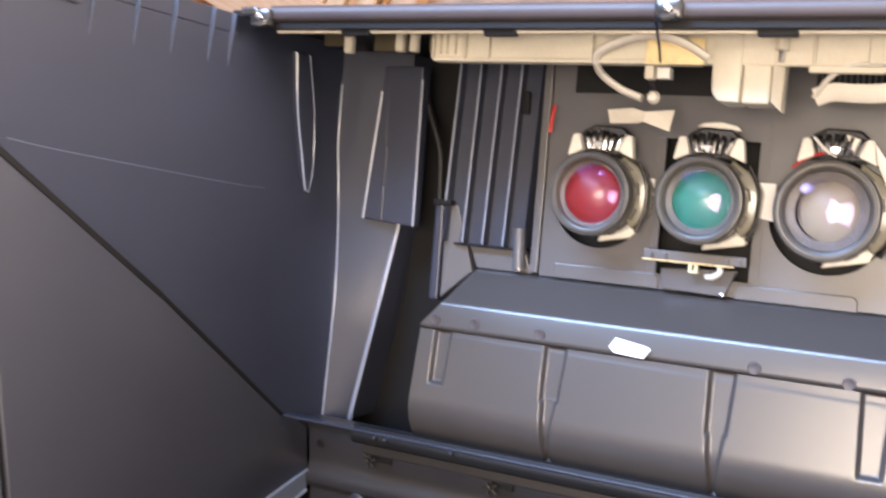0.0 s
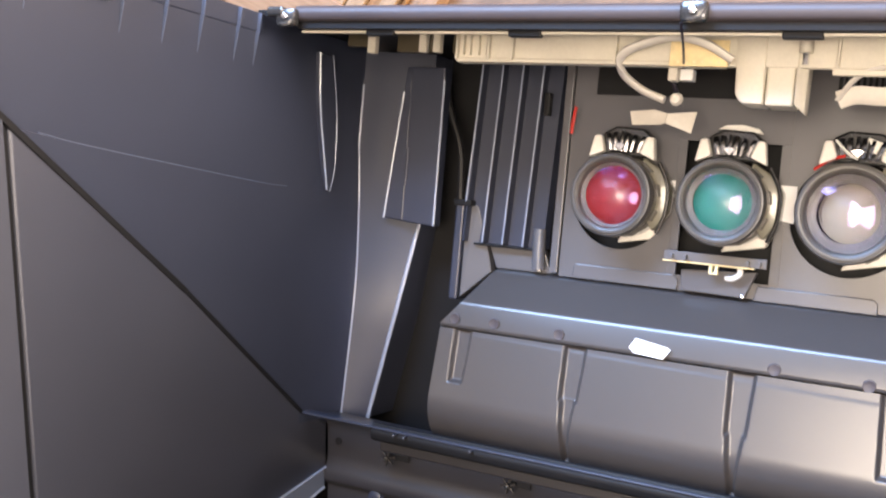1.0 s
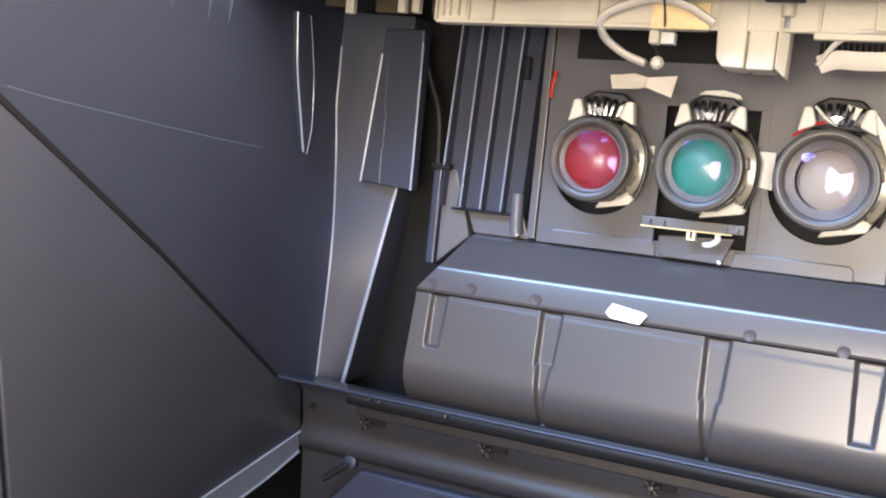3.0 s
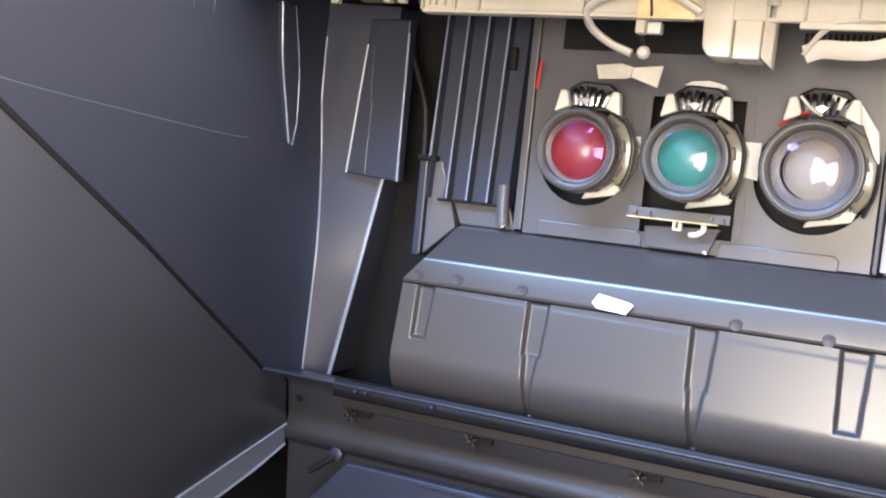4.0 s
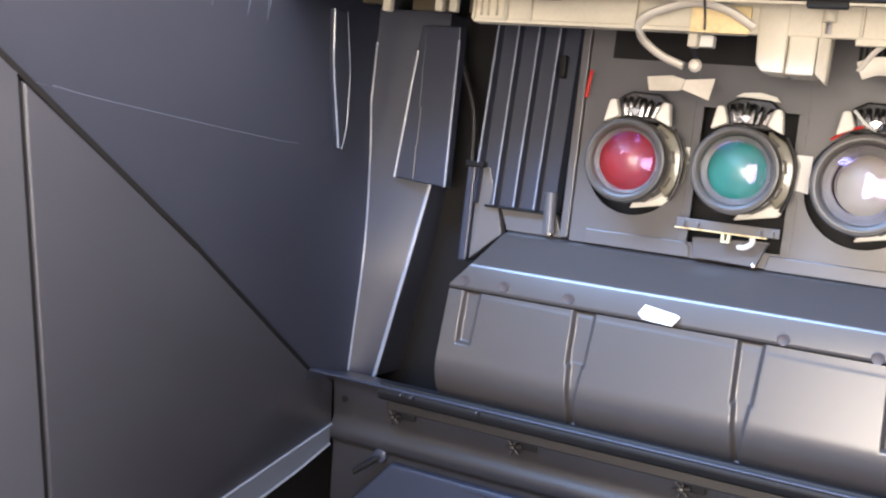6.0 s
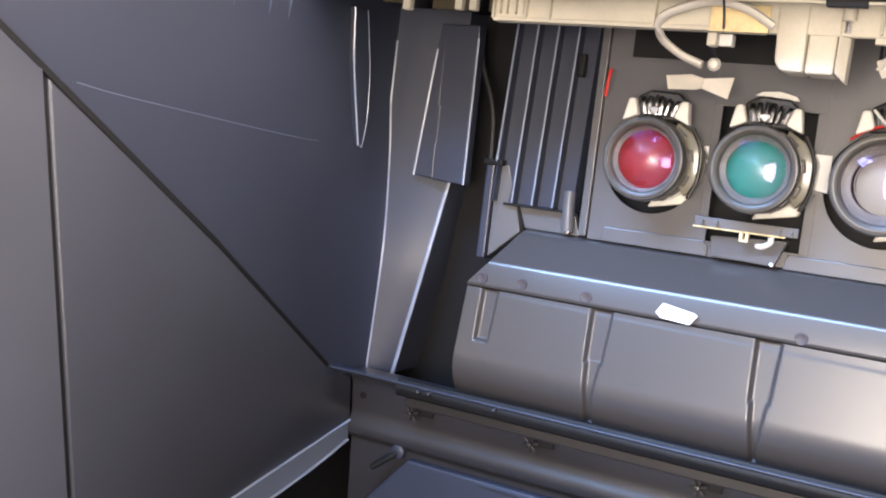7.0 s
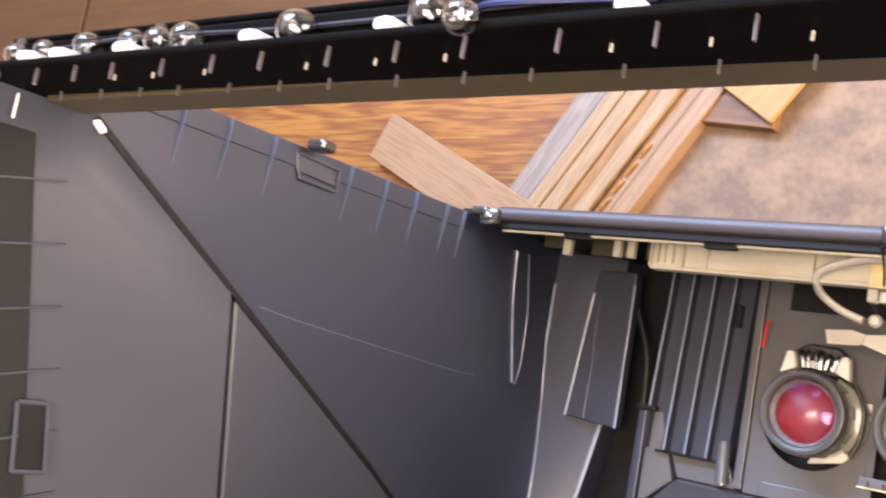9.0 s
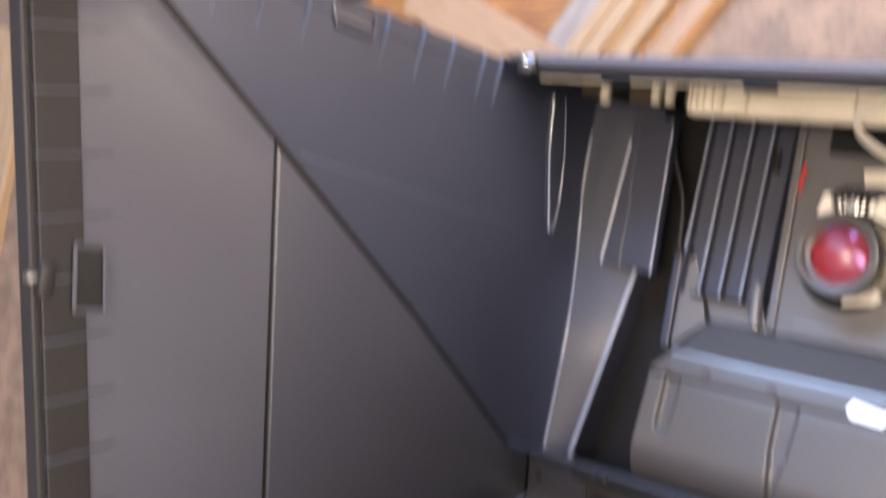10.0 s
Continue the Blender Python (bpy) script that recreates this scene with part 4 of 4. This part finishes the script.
    if extra:
        part("wire_tie", sweep([(-0.026, my + 0.010, -0.030), (-0.010, my - 0.006, -0.022), (0.004, my - 0.014, -0.020)], 0.0022, 6), WHITE, t)
        part("red_lead", sweep([(-0.050, my - 0.030, -0.030), (-0.030, my - 0.016, -0.026), (-0.012, my - 0.010, -0.026)], 0.0020, 6), RED, t)
        part("tape_wrap", prism([(0.012, my + 0.016, -0.045), (0.050, my + 0.004, -0.045), (0.074, my - 0.030, -0.050), (0.080, my - 0.075, -0.055), (0.070, my - 0.060, -0.05), (0.054, my - 0.018, -0.045), (0.020, my - 0.004, -0.04)], (0, 0, 0.012), 0.002), LUG, t, "white tape wrap")
    return t


def element(name, color):
    m = material(name, color, 0.20, spread=0.15, grain=30, stain=10, bump=0, coat=0.5, rough_spread=0.04)
    p = m.node_tree.nodes["Principled BSDF"]
    p.inputs["Coat IOR"].default_value = 1.45
    p.inputs["Coat Roughness"].default_value = 0.10
    return m


RED_EL, GREEN_EL, PALE_EL = element("red_lens_element", (0.20, 0.014, 0.012)), element("green_lens_element", (0.026, 0.18, 0.13)), element("pale_lens_element", (0.27, 0.245, 0.175))
lens(-0.152, 0.041, 0.0595, RED_EL, "projection lens with a red element in a smoked barrel", False, -0.002, 0.92)
lens(0.002, 0.043, 0.060, GREEN_EL, "projection lens with a green element in a smoked barrel", False, 0.001, 0.88)
lens(0.165, 0.041, 0.066, PALE_EL, "projection lens with a pale grey element in a smoked barrel", True, 0.004, 0.82)
for x0, x1, y0, y1 in ((-0.089, -0.079, 0.050, 0.070), (0.068, 0.090, 0.026, 0.074)):
    tagged(part("paper_shim", prism([(x0, y0, 0.493), (x1, y0 - 0.004, 0.493), (x1, y1, 0.493), (x0, y1, 0.493)], (0, 0, 0.0015)), PAPER), "small white paper shim between two lenses", "shim", "paper shims")
tagged(part("cream_washer", prism([(-0.022, 0.146, 0.505), (-0.012, 0.152, 0.505), (0.012, 0.154, 0.505), (0.034, 0.149, 0.505), (0.040, 0.142, 0.505), (0.0, 0.146, 0.505)], (0, 0, 0.004), 0.001), LUG), "cream curved washer above the middle lens", "washer")

pcb = thing("lens_circuit_board", "narrow circuit board with connectors under the middle lens", "circuit board")
part("board", box(-0.076, 0.066, -0.043, -0.030, 0.527, 0.530, 0.0006), PLATE, pcb)
part("board_edge", box(-0.078, 0.050, -0.0455, -0.0432, 0.525, 0.530, 0.0006), BOARD, pcb, "bright tan board edge")
for x in (-0.012, -0.004):
    part("connector", box(x, x + 0.0045, -0.056, -0.0458, 0.518, 0.528, 0.0008), BOARDLIGHT, pcb)
part("connector_base", box(-0.012, 0.0005, -0.058, -0.055, 0.517, 0.527, 0.0006), BOARDLIGHT, pcb)
part("white_lead", sweep([(0.030, -0.046, 0.522), (0.030, -0.054, 0.521), (0.020, -0.061, 0.516), (0.010, -0.062, 0.508)], 0.0042, 8), WHITE, pcb, smooth=True)
for x in (-0.066, -0.046, 0.040, 0.056):
    part("stand_off", box(x, x + 0.004, -0.040, -0.034, 0.530, 0.540, 0.0008), PLATE, pcb)
part("bracket", prism([(-0.055, -0.056, 0.512), (0.052, -0.050, 0.512), (0.040, -0.072, 0.505), (0.036, -0.088, 0.505), (-0.054, -0.086, 0.505)], (0, 0, -0.012), 0.002), PLATE, pcb)
part("bracket_screw", lathe([(0, 0.004), (0.003, 0.003), (0.0035, -0.004)], 10, (0.033, -0.086, 0.506)), STEEL, pcb)

# ---------------------------------------------------------------- bulbs lying in the channel along the top
wire = part("lamp_string", sweep([(-0.63, 0.235, 1.5235), (-0.45, 0.243, 1.5235), (-0.25, 0.238, 1.5235), (0.06, 0.240, 1.5235), (0.3, 0.238, 1.5235), (0.6, 0.236, 1.5235)], 0.0022, 6), VIOLET)
tagged(wire, "dark thin wire lying along the top channel", "wire")
tagged(part("blue_wire", sweep([(-0.100, 0.236, 1.5235), (-0.070, 0.228, 1.545), (-0.035, 0.222, 1.566), (0.01, 0.226, 1.552), (0.045, 0.236, 1.5235)], 0.0022, 6), BLUE), "blue wire arching over the top channel", "wire")


def bulb(x, y, z, r, turn):
    t = thing("glass_bulb", "clear glass bulb with a bright metal socket", "light bulb", "bulbs in the top channel")
    t.matrix_world = pose(x, y, z, 68, 0, turn)
    part("globe", lathe([(0, r), (0.38 * r, 0.92 * r), (0.71 * r, 0.71 * r), (0.92 * r, 0.38 * r), (r, 0), (0.92 * r, -0.38 * r), (0.71 * r, -0.71 * r), (0.42 * r, -1.02 * r), (0.38 * r, -0.98 * r), (0.66 * r, -0.68 * r), (0.87 * r, -0.36 * r), (0.95 * r, 0), (0.87 * r, 0.36 * r), (0.67 * r, 0.67 * r), (0.36 * r, 0.87 * r), (0, 0.95 * r)], 28), CLEAR, t, smooth=True)
    part("socket", lathe([(0, -0.55 * r), (0.26 * r, -0.58 * r), (0.30 * r, -1.0 * r), (0.42 * r, -1.02 * r), (0.42 * r, -1.7 * r), (0.3 * r, -1.9 * r), (0, -1.9 * r)], 18), DARKMETAL, t, smooth=True)
    part("filament_post", lathe([(0, 0.25 * r), (0.10 * r, 0.2 * r), (0.12 * r, -0.6 * r)], 10), WHITE, t, smooth=True)


for x, y, r, turn in ((-0.040, 0.206, 0.011, 20), (-0.108, 0.232, 0.015, 60), (-0.228, 0.230, 0.016, 70), (-0.355, 0.232, 0.014, 110), (-0.392, 0.232, 0.013, 40), (-0.430, 0.234, 0.012, 80), (-0.494, 0.234, 0.013, 95), (-0.565, 0.234, 0.011, 60), (-0.612, 0.232, 0.012, 30), (0.12, 0.232, 0.017, 60), (0.21, 0.232, 0.018, 80)):
    bulb(x, y, (1.588 if y < 0.21 else 1.521 + r), r, turn)
for x, y in ((-0.134, 0.222), (-0.265, 0.222), (-0.420, 0.222), (-0.515, 0.222), (-0.567, 0.222), (0.040, 0.222), (0.33, 0.222)):
    w = part("white_cap", lathe([(0, 0.015), (0.004, 0.0145), (0.0068, 0.010), (0.0086, 0.003), (0.0086, -0.034), (0, -0.034)], 9, (x, y, 1.540)), CAPWHITE)
    tagged(w, "small white faceted plastic cap in the top channel", "cap", "white caps in the top channel")
for x, y, z in ((-0.635, 0.205, 1.50), (-0.645, 0.19, 1.49)):
    w = part("wire_tangle", sweep([(x, y, z), (x - 0.006, y - 0.012, z + 0.020), (x + 0.006, y + 0.012, z + 0.030), (x - 0.008, y + 0.004, z + 0.012), (x + 0.002, y - 0.010, z + 0.040)], 0.003, 6), BLUE)
    tagged(w, "tangled dark blue wire at the cabinet corner", "wire", "wire tangles")
# light fitting added out of view above the set, to house the overhead lamp
fit = thing("added_ceiling_light", "added unseen white light fitting hung on cords above the set", "ceiling light")
part("housing", box(-0.05, 1.11, -0.38, 0.48, 3.18, 3.24, 0.01), WHITE, fit)
for x in (0.1, 0.9):
    part("cord", sweep([(x, -0.03, 3.23), (x, -0.03, 4.9)], 0.006, 6), WHITE, fit)
